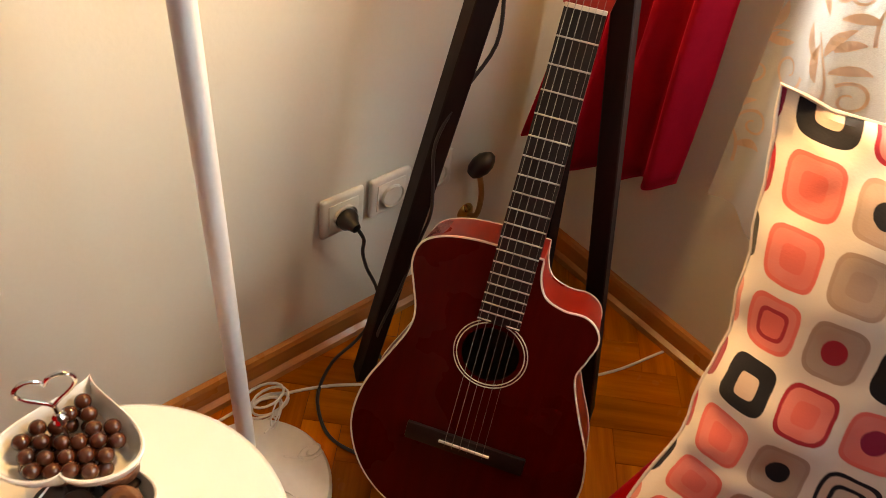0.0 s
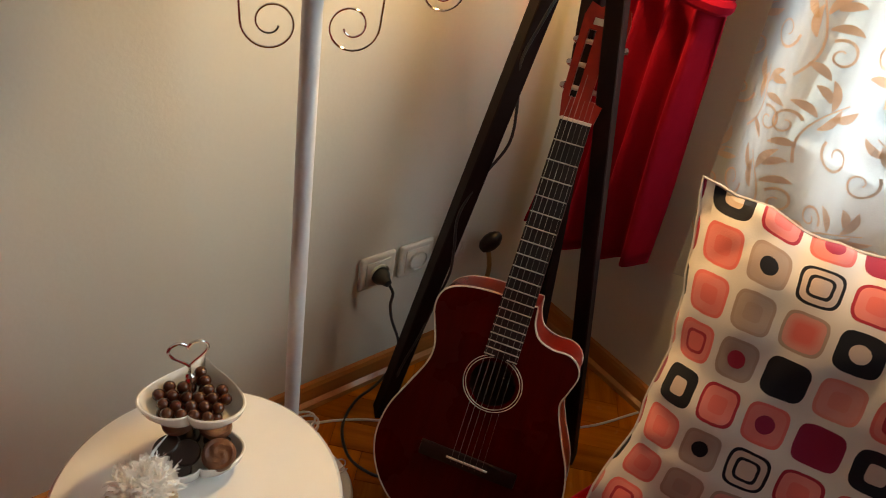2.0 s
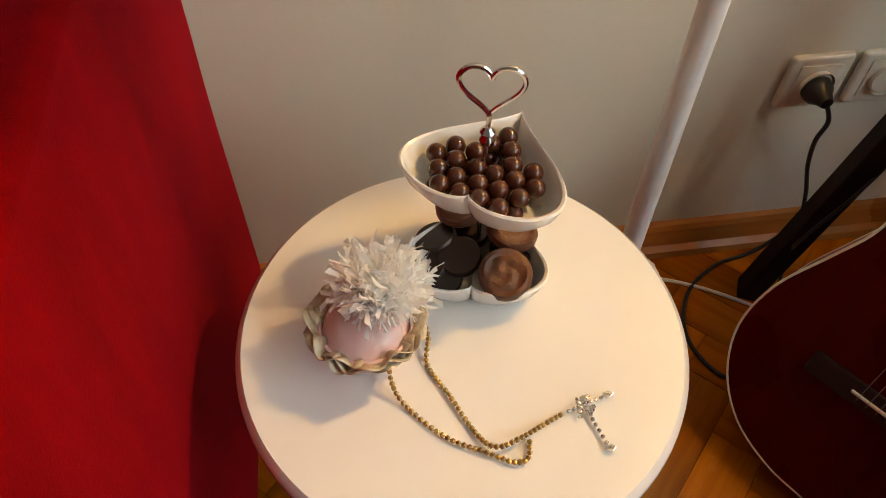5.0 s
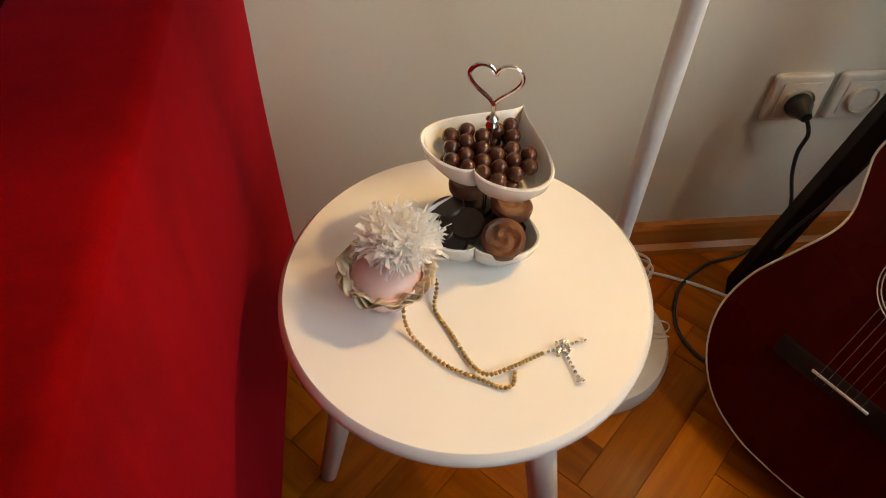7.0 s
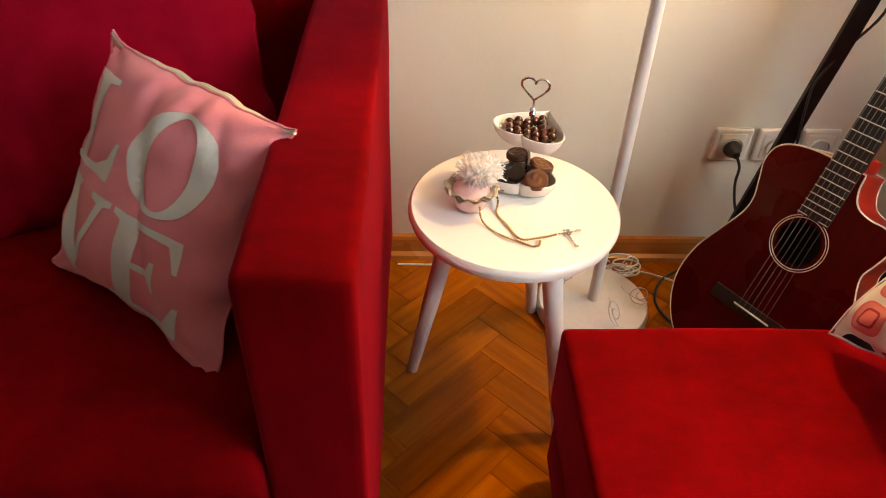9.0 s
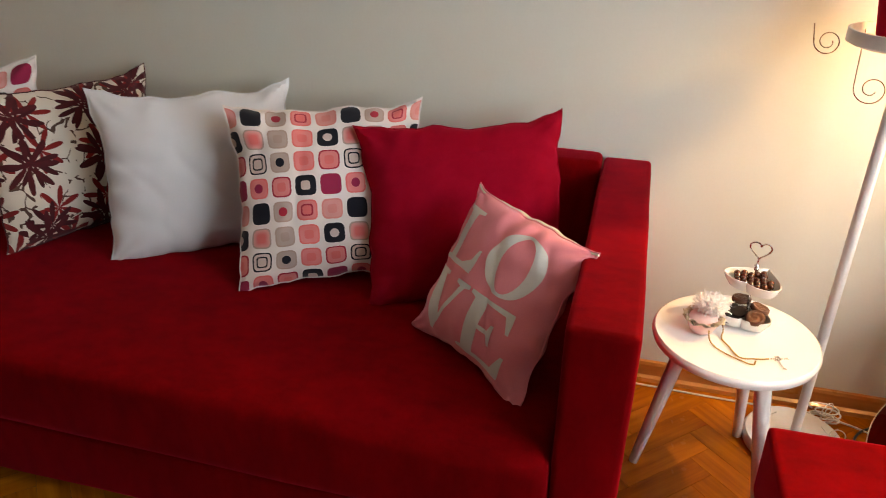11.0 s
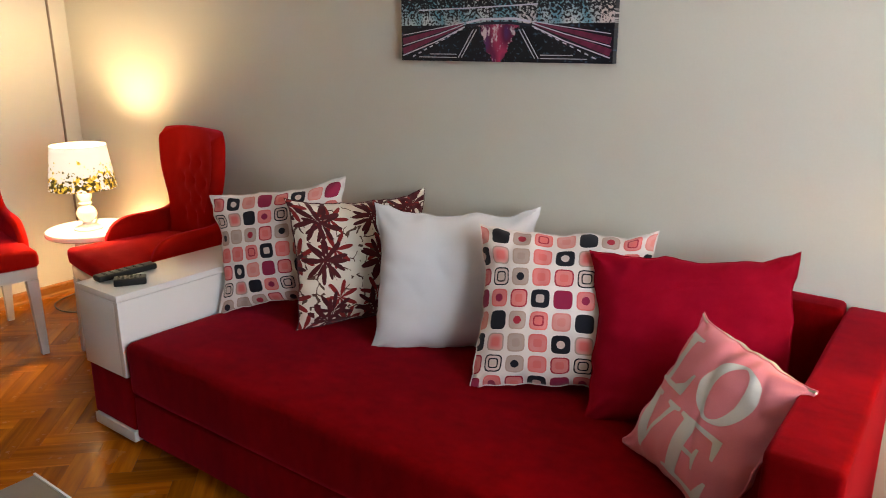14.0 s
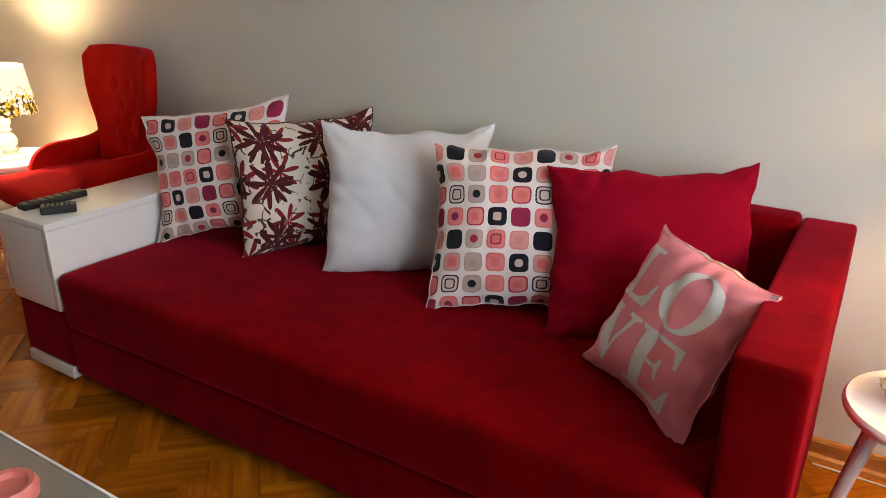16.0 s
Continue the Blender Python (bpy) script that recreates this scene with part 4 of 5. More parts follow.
for dx, dy, dz, rx, ry in ((-0.048, -0.016, 0.019, 8, -24), (-0.040, 0.004, 0.024, -12, -16), (-0.024, -0.018, 0.026, 12, -8), (-0.012, 0.012, 0.016, -6, 0), (0.012, -0.026, 0.015, 6, 8), (0.020, -0.010, 0.016, 0, 6)):
    copy_thing(dark, pose(STX + 0.004 + dx, STY - 0.006 + dy, TZ + dz, rx, ry, 0))

PX, PY = -0.566, -0.383
pom = thing("favour_bowl", pose(PX, PY, TZ + 0.0008), "small pink bowl with gold lace rim and white tulle pompom", "favour")
part("bowl", lathe([(0, 0), (0.019, 0), (0.026, 0.006), (0.032, 0.020), (0.036, 0.036), (0.034, 0.037), (0.029, 0.022), (0, 0.010)], 36), M_rose, pom)
part("filling", lathe([(0.033, 0.032), (0.029, 0.041), (0.018, 0.047), (0, 0.049)], 24), M_rose, pom)
lace = bmesh.new()
for i in range(3):
    sheet(lambda a, b, i=i: Vector(((0.033 + 0.010 * b + 0.0032 * math.sin(a * 44 + i * 2)) * math.cos(a * math.tau), (0.033 + 0.010 * b + 0.0032 * math.sin(a * 44 + i * 2)) * math.sin(a * math.tau), 0.033 + 0.010 * b * (1 - 0.6 * i / 2) + 0.003 * math.sin(a * 70 + i))), 150, 2, lace, wrap=True)
solid(part("lace_rim", lace, M_lace, pom, "ruffled gold and silver lace rim"), 0.0006)
tulle = bmesh.new()
for i in range(2600):
    clump = rng.randrange(9)
    lean = Vector((math.cos(clump * 2.4) * 0.013, math.sin(clump * 2.4) * 0.013, 0.004 * (clump % 3)))
    base = Vector((0.015, 0.015, 0.055)) + lean + Vector((rng.gauss(0, 0.006), rng.gauss(0, 0.006), rng.gauss(0, 0.005)))
    d = (lean * 30 + Vector((rng.gauss(0, 1), rng.gauss(0, 1), rng.gauss(0.55, 0.9)))).normalized()
    side = d.cross(Vector((rng.gauss(0, 1), rng.gauss(0, 1), rng.gauss(0, 1)))).normalized()
    l, w = rng.uniform(0.007, 0.025), rng.uniform(0.0003, 0.0013)
    ruff, bend = rng.uniform(0, 6), rng.uniform(-0.012, 0.012)

    def petal(a, b, d=d, side=side, l=l, w=w, ruff=ruff, base=base, bend=bend):
        nrm = d.cross(side)
        return base + d * l * b + side * w * (a - 0.5) * 2 * (0.3 + b * (1.2 - b)) + nrm * (0.003 * math.sin(a * 9 + ruff) * b + bend * b * b)
    sheet(petal, 1, 4, tulle)
tagged(part("pompom", tulle, M_tulle, pom, "gathered white tulle"), kind="stuff")


def smooth_line(points, n):
    pts = [Vector(p) for p in points]
    pts = [pts[0] * 2 - pts[1]] + pts + [pts[-1] * 2 - pts[-2]]
    out = []
    for i in range(1, len(pts) - 2):
        a, b, c, d = pts[i - 1:i + 3]
        for k in range(n):
            t = k / n
            out.append(0.5 * (2 * b + (c - a) * t + (2 * a - 5 * b + 4 * c - d) * t * t + (3 * b - a - 3 * c + d) * t ** 3))
    return out + [pts[-2]]


def strand(points, gap, radius, bm):
    line = smooth_line(points, 24)
    walked = 0.0
    for a, b in zip(line, line[1:]):
        walked += (b - a).length
        if walked >= gap:
            walked = 0.0
            bmesh.ops.create_icosphere(bm, subdivisions=1, radius=radius, matrix=Matrix.Translation(b) @ Matrix.Diagonal((1, 1, rng.uniform(0.8, 1.1), 1)))
    return bm


beads = thing("bead_necklace", pose(0, 0, TZ + 0.0008), "looped antique-gold bead chain lying across the white table", "necklace")
R = 0.0023
one = strand([(-0.552, -0.398, 0.034), (-0.552, -0.421, 0.012), (-0.543, -0.438, R), (-0.518, -0.466, R), (-0.490, -0.482, R), (-0.474, -0.491, R), (-0.463, -0.490, R), (-0.459, -0.478, R)], 0.0037, R, bmesh.new())
tagged(part("strand", one, M_gold, beads), kind="stuff")
two = strand([(-0.533, -0.370, 0.040), (-0.520, -0.384, 0.014), (-0.523, -0.405, R), (-0.510, -0.434, R), (-0.496, -0.466, R), (-0.484, -0.480, R + 0.004), (-0.466, -0.476, R + 0.004), (-0.445, -0.466, R), (-0.430, -0.460, R)], 0.0037, R, bmesh.new())
tagged(part("strand", two, M_gold, beads), kind="stuff")
three = strand([(-0.430, -0.460, R), (-0.418, -0.457, R), (-0.405, -0.453, R), (-0.395, -0.451, R)], 0.0044, 0.0020, bmesh.new())
strand([(-0.418, -0.457, R), (-0.411, -0.463, R), (-0.408, -0.474, R), (-0.404, -0.488, R)], 0.0044, 0.0020, three)
for i in range(16):
    spot = Vector((-0.412 + rng.gauss(0, 0.004), -0.458 + rng.gauss(0, 0.004), R + rng.uniform(0, 0.004)))
    bmesh.ops.create_icosphere(three, subdivisions=1, radius=rng.uniform(0.0014, 0.0027), matrix=Matrix.Translation(spot) @ Matrix.Diagonal((rng.uniform(0.7, 1.6), 1, 0.8, 1)))
for ex, ey in ((-0.393, -0.450), (-0.403, -0.491)):
    bmesh.ops.create_icosphere(three, subdivisions=1, radius=0.0038, matrix=Matrix.Translation((ex, ey, 0.003)) @ Matrix.Diagonal((1.3, 0.8, 0.7, 1)))
tagged(part("tassel", three, M_chrome, beads, "silver end beads"), kind="stuff")

# ---------- guitar ----------
S, N = Vector((-0.017, -0.402, 0.192)), Vector((0.190, -0.262, 0.765))
GUITAR = basis(S, N - S, Vector((0.042, -0.062, 0.007)))
GUITAR = GUITAR @ Matrix(((0, 1, 0, 0), (1, 0, 0, 0), (0, 0, -1, 0), (0, 0, 0, 1))) @ Matrix.Diagonal((0.96, 0.96, 0.96, 1))
guitar = thing("guitar", GUITAR, "cherry-red classical cutaway guitar with cream binding, leaning in the corner", "guitar")
left = [(0.0, -0.166), (-0.055, -0.162), (-0.115, -0.138), (-0.160, -0.090), (-0.183, -0.025), (-0.176, 0.045), (-0.148, 0.110), (-0.126, 0.160), (-0.122, 0.195), (-0.133, 0.235), (-0.142, 0.268), (-0.134, 0.300), (-0.105, 0.318), (-0.06, 0.326), (0.0, 0.327)]
right = [(0.036, 0.326), (0.040, 0.296), (0.054, 0.272), (0.082, 0.262), (0.112, 0.262), (0.132, 0.250), (0.140, 0.228), (0.132, 0.196), (0.125, 0.165), (0.146, 0.110), (0.175, 0.045), (0.183, -0.025), (0.160, -0.090), (0.115, -0.138), (0.055, -0.162)]
outline = [p.xy for p in smooth_line([(x, y, 0) for x, y in left], 5)[:-1]] + [Vector((0.0, 0.327))] + [p.xy for p in smooth_line([(x, y, 0) for x, y in right + [(0.0, -0.166)]], 5)[:-1]]
DEPTH, HOLE = 0.092, (0.0, 0.163)


def plate(z, grow, hole):
    bm = bmesh.new()
    edges = []
    loops = [[p for p in outline]]
    if hole:
        loops.append([Vector((HOLE[0] + hole * math.cos(k * math.tau / 48), HOLE[1] + hole * math.sin(k * math.tau / 48))) for k in range(48)])
    for lp in loops:
        vs = [bm.verts.new((p.x * grow, p.y * grow + 0.08 * (1 - grow), z)) for p in lp]
        edges += [bm.edges.new((vs[i], vs[(i + 1) % len(vs)])) for i in range(len(vs))]
    bmesh.ops.triangle_fill(bm, use_beauty=True, use_dissolve=False, edges=edges)
    return bm


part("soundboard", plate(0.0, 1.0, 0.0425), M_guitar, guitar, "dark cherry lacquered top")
part("back", plate(-DEPTH, 1.0, 0), M_guitarside, guitar)
sides = bmesh.new()
lo = [sides.verts.new((p.x, p.y, -DEPTH)) for p in outline]
hi = [sides.verts.new((p.x, p.y, -0.001)) for p in outline]
for i in range(len(outline)):
    j = (i + 1) % len(outline)
    sides.faces.new((lo[i], lo[j], hi[j], hi[i]))
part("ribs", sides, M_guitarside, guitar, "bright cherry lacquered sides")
part("inner_back", plate(-DEPTH + 0.004, 0.97, 0), M_inside, guitar)
part("binding", sweep([(p.x, p.y, -0.0012) for p in outline], 0.0019, 6, closed=True), M_binding, guitar, "thin cream edge binding")
part("back_binding", sweep([(p.x, p.y, -DEPTH) for p in outline], 0.0014, 6, closed=True), M_binding, guitar)
for r in (0.0500, 0.0545):
    part("rosette", sweep([(HOLE[0] + r * math.cos(k * math.tau / 64), HOLE[1] + r * math.sin(k * math.tau / 64), 0.0) for k in range(64)], 0.0009, 6, closed=True), M_binding, guitar, "thin cream rosette ring")
part("bridge", block(-0.094, 0.094, -0.016, 0.014, 0.0005, 0.008, 0.003), M_ebony, guitar, "dark wooden bridge")
part("saddle", block(-0.040, 0.040, -0.0016, 0.0016, 0.008, 0.0118, 0.0006), M_bone, guitar, "white saddle")
fb = bmesh.new()
y0, y1 = 0.214, 0.648
vs = [fb.verts.new(c) for z in (0.0005, 0.0065) for c in ((-0.031, y0, z), (0.031, y0, z), (0.026, y1, z), (-0.026, y1, z))]
for f in ((0, 1, 2, 3), (4, 5, 6, 7), (0, 1, 5, 4), (1, 2, 6, 5), (2, 3, 7, 6), (3, 0, 4, 7)):
    fb.faces.new([vs[k] for k in f])
part("fingerboard", fb, M_ebony, guitar, "dark fingerboard", smooth=False)
for n in range(1, 19):
    y = 0.65 * 2 ** (-n / 12)
    w = 0.026 + (0.648 - y) / 0.434 * 0.005
    part("fret", sweep([(-w, y, 0.0066), (w, y, 0.0068)], 0.0012, 6), M_fret, guitar, "silver fret wire")
for x0, x1 in ((-0.031, -0.011), (0.012, 0.031)):
    part("fret", sweep([(x0, 0.2172, 0.0066), (x1, 0.2172, 0.0068)], 0.0011, 6), M_fret, guitar, "silver fret wire")
neck = bmesh.new()
sheet(lambda a, b: Vector(((0.031 - 0.005 * b) * math.cos(math.pi * a), 0.322 + 0.33 * b, -0.021 * math.sin(math.pi * a) - 0.0005)), 12, 8, neck)
part("neck", neck, M_guitarside, guitar)
part("heel", block(-0.024, 0.024, 0.322, 0.352, -DEPTH + 0.01, -0.015, 0.008), M_guitarside, guitar)
part("nut", block(-0.0262, 0.0262, 0.648, 0.6535, 0.0, 0.0095, 0.001), M_bone, guitar, "white nut")
tilt = pose(0, 0.652, 0.0, 2)
hs = bmesh.new()
crown = [(0.0, 0.145), (0.0, 0.196), (-0.014, 0.181), (-0.032, 0.187), (-0.038, 0.165), (-0.0375, 0.145)]
rail = [(-0.024, 0.035), (-0.024, 0.145), (-0.0375, 0.145), (-0.0351, 0.035)]
outlines = [crown, rail, [(-x, y) for x, y in crown[::-1]], [(-x, y) for x, y in rail[::-1]]]
outlines += [[(-0.029, 0.0), (0.029, 0.0), (0.0351, 0.035), (-0.0351, 0.035)], [(-0.012, 0.035), (0.012, 0.035), (0.012, 0.145), (-0.012, 0.145)]]
for lp in outlines:
    low, high = [[hs.verts.new((x, y, z)) for x, y in lp] for z in (-0.016, 0.0)]
    hs.faces.new(high)
    hs.faces.new(low[::-1])
    for i in range(len(lp)):
        k = (i + 1) % len(lp)
        hs.faces.new((low[i], low[k], high[k], high[i]))
head = part("headstock", hs, M_guitarside, guitar, "slotted cherry headstock", smooth=False, at=tilt)
part("maker_mark", block(-0.020, 0.020, 0.153, 0.164, 0.0003, 0.0011), M_bone, head, "small pale bar of unreadable lettering", smooth=False)
for s in (-1, 1):
    for k in range(3):
        y = 0.05 + 0.038 * k
        part("roller", sweep([(s * 0.010, y, -0.007), (s * 0.026, y, -0.007)], 0.0042, 10), M_bone, head, "white string roller")
        part("tuning_peg", sweep([(s * 0.041, y, -0.004), (s * 0.041, y, -0.016), (s * 0.041, y, -0.017), (s * 0.041, y, -0.030), (s * 0.041, y, -0.033)], [0.0035, 0.0025, 0.0055, 0.0065, 0.003], 10), M_chrome, head, "chrome tuning peg")
for k in range(6):
    xs, xn = -0.030 + k * 0.012, -0.0215 + k * 0.0086
    part("string", sweep([(xs, -0.012, 0.006), (xs, 0.0, 0.0122), (xn, 0.651, 0.0102), (xn * 0.9, 0.690 + 0.03 * (k % 3), 0.0)], 0.00042 if k < 3 else 0.00024, 5), M_string, guitar, "thin pale string")

# ---------- tripod, floor lamp, wall fittings ----------
HUB = Vector((0.198, -0.195, 1.20))
tripod = thing("tripod_lamp", pose(0, 0, 0), "dark wenge tripod floor lamp with a cord along one leg", "floor lamp")
for foot, top in (((0.018, -0.105), (0.188, -0.190)), ((0.305, -0.415), (0.200, -0.208)), ((0.400, -0.180), (0.212, -0.186))):
    a, b = Vector((*foot, 0.0)), Vector((*top, 1.195))
    d = (b - a).normalized()
    u = Vector((d.y, -d.x, 0)).normalized()
    w = d.cross(u)
    lg = bmesh.new()
    rows = []
    for p in (a, b):
        rows.append([lg.verts.new(p + Vector((u.x, u.y, 0)) * sx * 0.0195 + Vector((w.x, w.y, 0)) * sy * 0.015) for sx, sy in ((-1, -1), (1, -1), (1, 1), (-1, 1))])
    for k in range(4):
        lg.faces.new((rows[0][k], rows[0][(k + 1) % 4], rows[1][(k + 1) % 4], rows[1][k]))
    lg.faces.new(rows[0])
    lg.faces.new(rows[1])
    bmesh.ops.bevel(lg, geom=lg.edges[:], offset=0.002, segments=1, affect="EDGES")
    part("leg", lg, M_darkwood, tripod, "square dark-stained leg")
part("hub", lathe([(0, 1.185), (0.055, 1.185), (0.060, 1.193), (0.060, 1.215), (0.03, 1.225), (0.012, 1.235), (0.012, 1.27), (0, 1.27)], 24), M_darkwood, tripod, at=pose(HUB.x, HUB.y, 0))
drum = bmesh.new()
sheet(lambda a, b: Vector((HUB.x + (0.175 - 0.03 * b) * math.cos(a * math.tau), HUB.y + (0.175 - 0.03 * b) * math.sin(a * math.tau), 1.245 + 0.25 * b)), 48, 4, drum, wrap=True)
solid(part("shade", drum, M_plainshade, tripod, "cream cloth lampshade"), 0.002)
A, B = Vector((0.018, -0.105, 0.0)), Vector((0.188, -0.190, 1.195))
cordpts = []
for k in range(17):
    t = 0.04 + 0.06 * k
    off = Vector((0.020 * math.cos(k * 1.3 + 0.6), -0.021 + 0.008 * math.sin(k * 1.9), 0))
    cordpts.append(A.lerp(B, t) + off)
part("tied_cord", sweep(smooth_line(cordpts, 5), 0.0026, 8), M_black, tripod, "thin black cord wound along the leg")

FX, FY = -0.261, -0.199
fl = thing("tray_stand", pose(FX, FY, 0), "white metal tray stand with wire scrolls on a round foot", "stand")
part("foot", lathe([(0, 0), (0.118, 0), (0.124, 0.006), (0.124, 0.026), (0.119, 0.034), (0.08, 0.038), (0.02, 0.040), (0, 0.040)], 64), M_whitepaint, fl, "heavy round white foot")
part("pole", sweep([(0, 0, 0.038), (0, 0, 1.040)], 0.0122, 20), M_whitepaint, fl, "straight white tube")
part("tray", lathe([(0.0125, 1.035), (0.105, 1.035), (0.118, 1.041), (0.118, 1.067), (0.112, 1.067), (0.110, 1.045), (0.0125, 1.043)], 48), M_whitepaint, fl, "round white tray with a raised rim")
for s in (-1, 1):
    for cx, cz, r, turn in ((0.046, 0.943, 0.034, 200), (0.150, 1.028 if s < 0 else 0.993, 0.028, 160)):
        curl = [(s * (cx + q * math.cos(a)), 0.0, cz + q * math.sin(a)) for q, a in [(0.009 + (r - 0.009) * k / 44, radians(turn + (720 - turn) * k / 44)) for k in range(45)]]
        tail = [(s * (cx + r + 0.006 * k / 6), 0.0, cz + (1.062 - cz) * k / 6) for k in range(1, 7)]
        part("scroll", sweep(curl + tail, 0.0014, 6), M_chrome, fl, "thin wire scroll", at=pose(0, 0, 0, 0, 0, -22))
for ang, rad, r, zc in ((-72, 0.085, 0.030, 0.076), (-12, 0.098, 0.026, 0.070), (38, 0.105, 0.030, 0.085), (165, 0.09, 0.028, 0.075)):
    c, s2 = math.cos(radians(ang)), math.sin(radians(ang))
    curl = []
    for q in range(41):
        rr, a = 0.006 + (r - 0.006) * q / 40, radians(120 + 560 * q / 40)
        along = rad + rr * math.cos(a)
        curl.append((along * c, along * s2, zc + rr * 1.1 * math.sin(a)))
    curl += [((rad + r * math.cos(radians(680)) + (0.02 - rad) * k / 6) * c, (rad + r * math.cos(radians(680)) + (0.02 - rad) * k / 6) * s2, zc + r * 1.1 * math.sin(radians(680)) + 0.05 * (k / 6) ** 2) for k in range(1, 6)]
    part("foot_scroll", sweep(curl, 0.0013, 6), M_whitepaint, fl, "thin wire curl above the foot")


pot = thing("flower_pot", pose(FX, FY, 1.0460), "dark red round pot standing on the white tray", "pot")
part("body", lathe([(0, 0), (0.058, 0), (0.066, 0.010), (0.074, 0.060), (0.078, 0.085), (0.073, 0.086), (0.068, 0.060), (0, 0.055)], 40), M_redcloth, pot)


def socket(x, kind):
    ob = thing("wall_socket", pose(x, 0, 0.325), "ivory plastic wall socket plate", "socket", "row of wall sockets")
    part("plate", block(-0.0425, 0.0425, -0.0115, -0.0005, -0.0405, 0.0415, 0.0075, 4), M_plastic, ob)
    part("inset", block(-0.029, 0.029, -0.0135, -0.0105, -0.029, 0.029, 0.002), M_plastic, ob)
    well = lathe([(0.0, 0.004), (0.019, 0.004), (0.0195, 0.0), (0.0215, 0.0), (0.022, 0.003), (0.022, 0.006)], 32)
    part("well", well, M_plastic, ob, at=pose(0, -0.0142, 0, 90))
    for k in range(2 if kind == "power" else 3):
        a = radians(0 if kind == "power" else 90) + k * (math.pi if kind == "power" else math.tau / 3)
        part("hole", sweep([(0.0085 * math.cos(a), -0.0146, 0.0085 * math.sin(a)), (0.0085 * math.cos(a), -0.0105, 0.0085 * math.sin(a))], 0.0028, 10), M_black, ob, "dark pin hole")
    return ob


socket(0.033, "power")
socket(0.130, "telephone")
socket(0.227, "power")
plug = thing("power_plug", pose(0.033, -0.0150, 0.322), "black plug and cord in the wall socket", "plug")
part("body", lathe([(0, 0), (0.0185, 0), (0.0195, 0.004), (0.018, 0.014), (0.012, 0.022), (0.008, 0.034), (0, 0.036)], 24), M_black, plug, at=pose(0, 0, 0, 90))
cord = [(0.004, -0.030, -0.004), (0.014, -0.036, -0.030), (0.022, -0.024, -0.075), (0.038, -0.018, -0.13), (0.060, -0.020, -0.19), (0.062, -0.030, -0.235), (0.040, -0.028, -0.285), (0.010, -0.026, -0.316), (-0.050, -0.040, -0.319), (-0.110, -0.085, -0.319), (-0.138, -0.150, -0.319), (-0.130, -0.200, -0.319), (-0.10, -0.235, -0.319), (-0.02, -0.24, -0.319)]
part("cord", sweep(smooth_line(cord, 8), 0.0032, 8), M_black, plug, "black cord looping to the floor")

wcord = thing("white_cable", pose(0, 0, 0), "thin pale cable lying across the parquet", "cable")
part("cord", sweep(smooth_line([(-0.70, -0.045, 0.003), (-0.40, -0.050, 0.003), (-0.20, -0.045, 0.003), (-0.148, -0.055, 0.003), (-0.07, -0.084, 0.003), (0.009, -0.132, 0.003), (0.20, -0.27, 0.003), (0.391, -0.375, 0.003), (0.545, -0.415, 0.003)], 10), 0.0028, 8), M_plastic, wcord)
coil = []
for k in range(70):
    a = k * 0.42
    coil.append((-0.165 + 0.034 * math.cos(a) + 0.010 * math.sin(a * 0.37), -0.075 + 0.020 * math.sin(a) + 0.008 * math.cos(a * 0.23), 0.005 + 0.0006 * k))
bundle = thing("cable_bundle", pose(0, 0, 0), "loosely coiled white lamp cable beside the lamp foot", "cable")
part("coil", sweep(coil, 0.0024, 6), M_whitepaint, bundle)

hook = thing("curtain_hook", pose(0.335, 0, 0.245), "old brass curtain tieback with a dark oval knob", "tieback")
part("rose", lathe([(0, 0), (0.02, 0), (0.018, 0.006), (0.01, 0.012), (0, 0.012)], 20), M_gold, hook, at=pose(0, 0, -0.07, 90))
part("stem", sweep(smooth_line([(0, -0.012, -0.07), (0, -0.032, -0.055), (0.002, -0.034, -0.01), (-0.004, -0.030, 0.03), (-0.024, -0.036, 0.068)], 8), [0.0055] * 33, 8), M_brass, hook)
part("knob", lathe([(0, -0.028), (0.009, -0.027), (0.016, -0.018), (0.0195, -0.002), (0.018, 0.012), (0.012, 0.023), (0.006, 0.029), (0, 0.030)], 24), M_ebony, hook, "dark oval knob", at=pose(-0.022, -0.040, 0.084, 14, 40, 0))
lc = thing("lamp_cord", pose(0, 0, 0), "brown lamp cord looping down to the parquet", "cable")
part("cord", sweep(smooth_line([(-3.99, -0.28, 0.480), (-4.12, -0.20, 0.479), (-4.24, -0.13, 0.38), (-4.30, -0.13, 0.18), (-4.28, -0.17, 0.03), (-4.22, -0.24, 0.005), (-4.18, -0.32, 0.005), (-4.26, -0.37, 0.005), (-4.38, -0.35, 0.005), (-4.45, -0.27, 0.005), (-4.49, -0.13, 0.005)], 8), 0.0035, 8), M_cable, lc)
pipe = thing("wall_cable", pose(XL, -0.09, 0), "brown cable clipped down the far wall", "cable")
part("cord", sweep([(0.006, 0, 0.0), (0.006, 0, 0.9), (0.006, -0.004, 1.8), (0.006, 0, ZC - 0.005)], 0.006, 8), M_cable, pipe)
pipe2 = thing("wall_cable", pose(XL, -0.62, 0), "thin brown cable hanging down the far wall", "cable")
part("cord", sweep([(0.005, 0.0, 0.0), (0.005, 0.0, 0.8), (0.005, -0.02, 1.2), (0.005, -0.08, 1.7), (0.005, -0.09, ZC - 0.005)], 0.0035, 8), M_cable, pipe2)

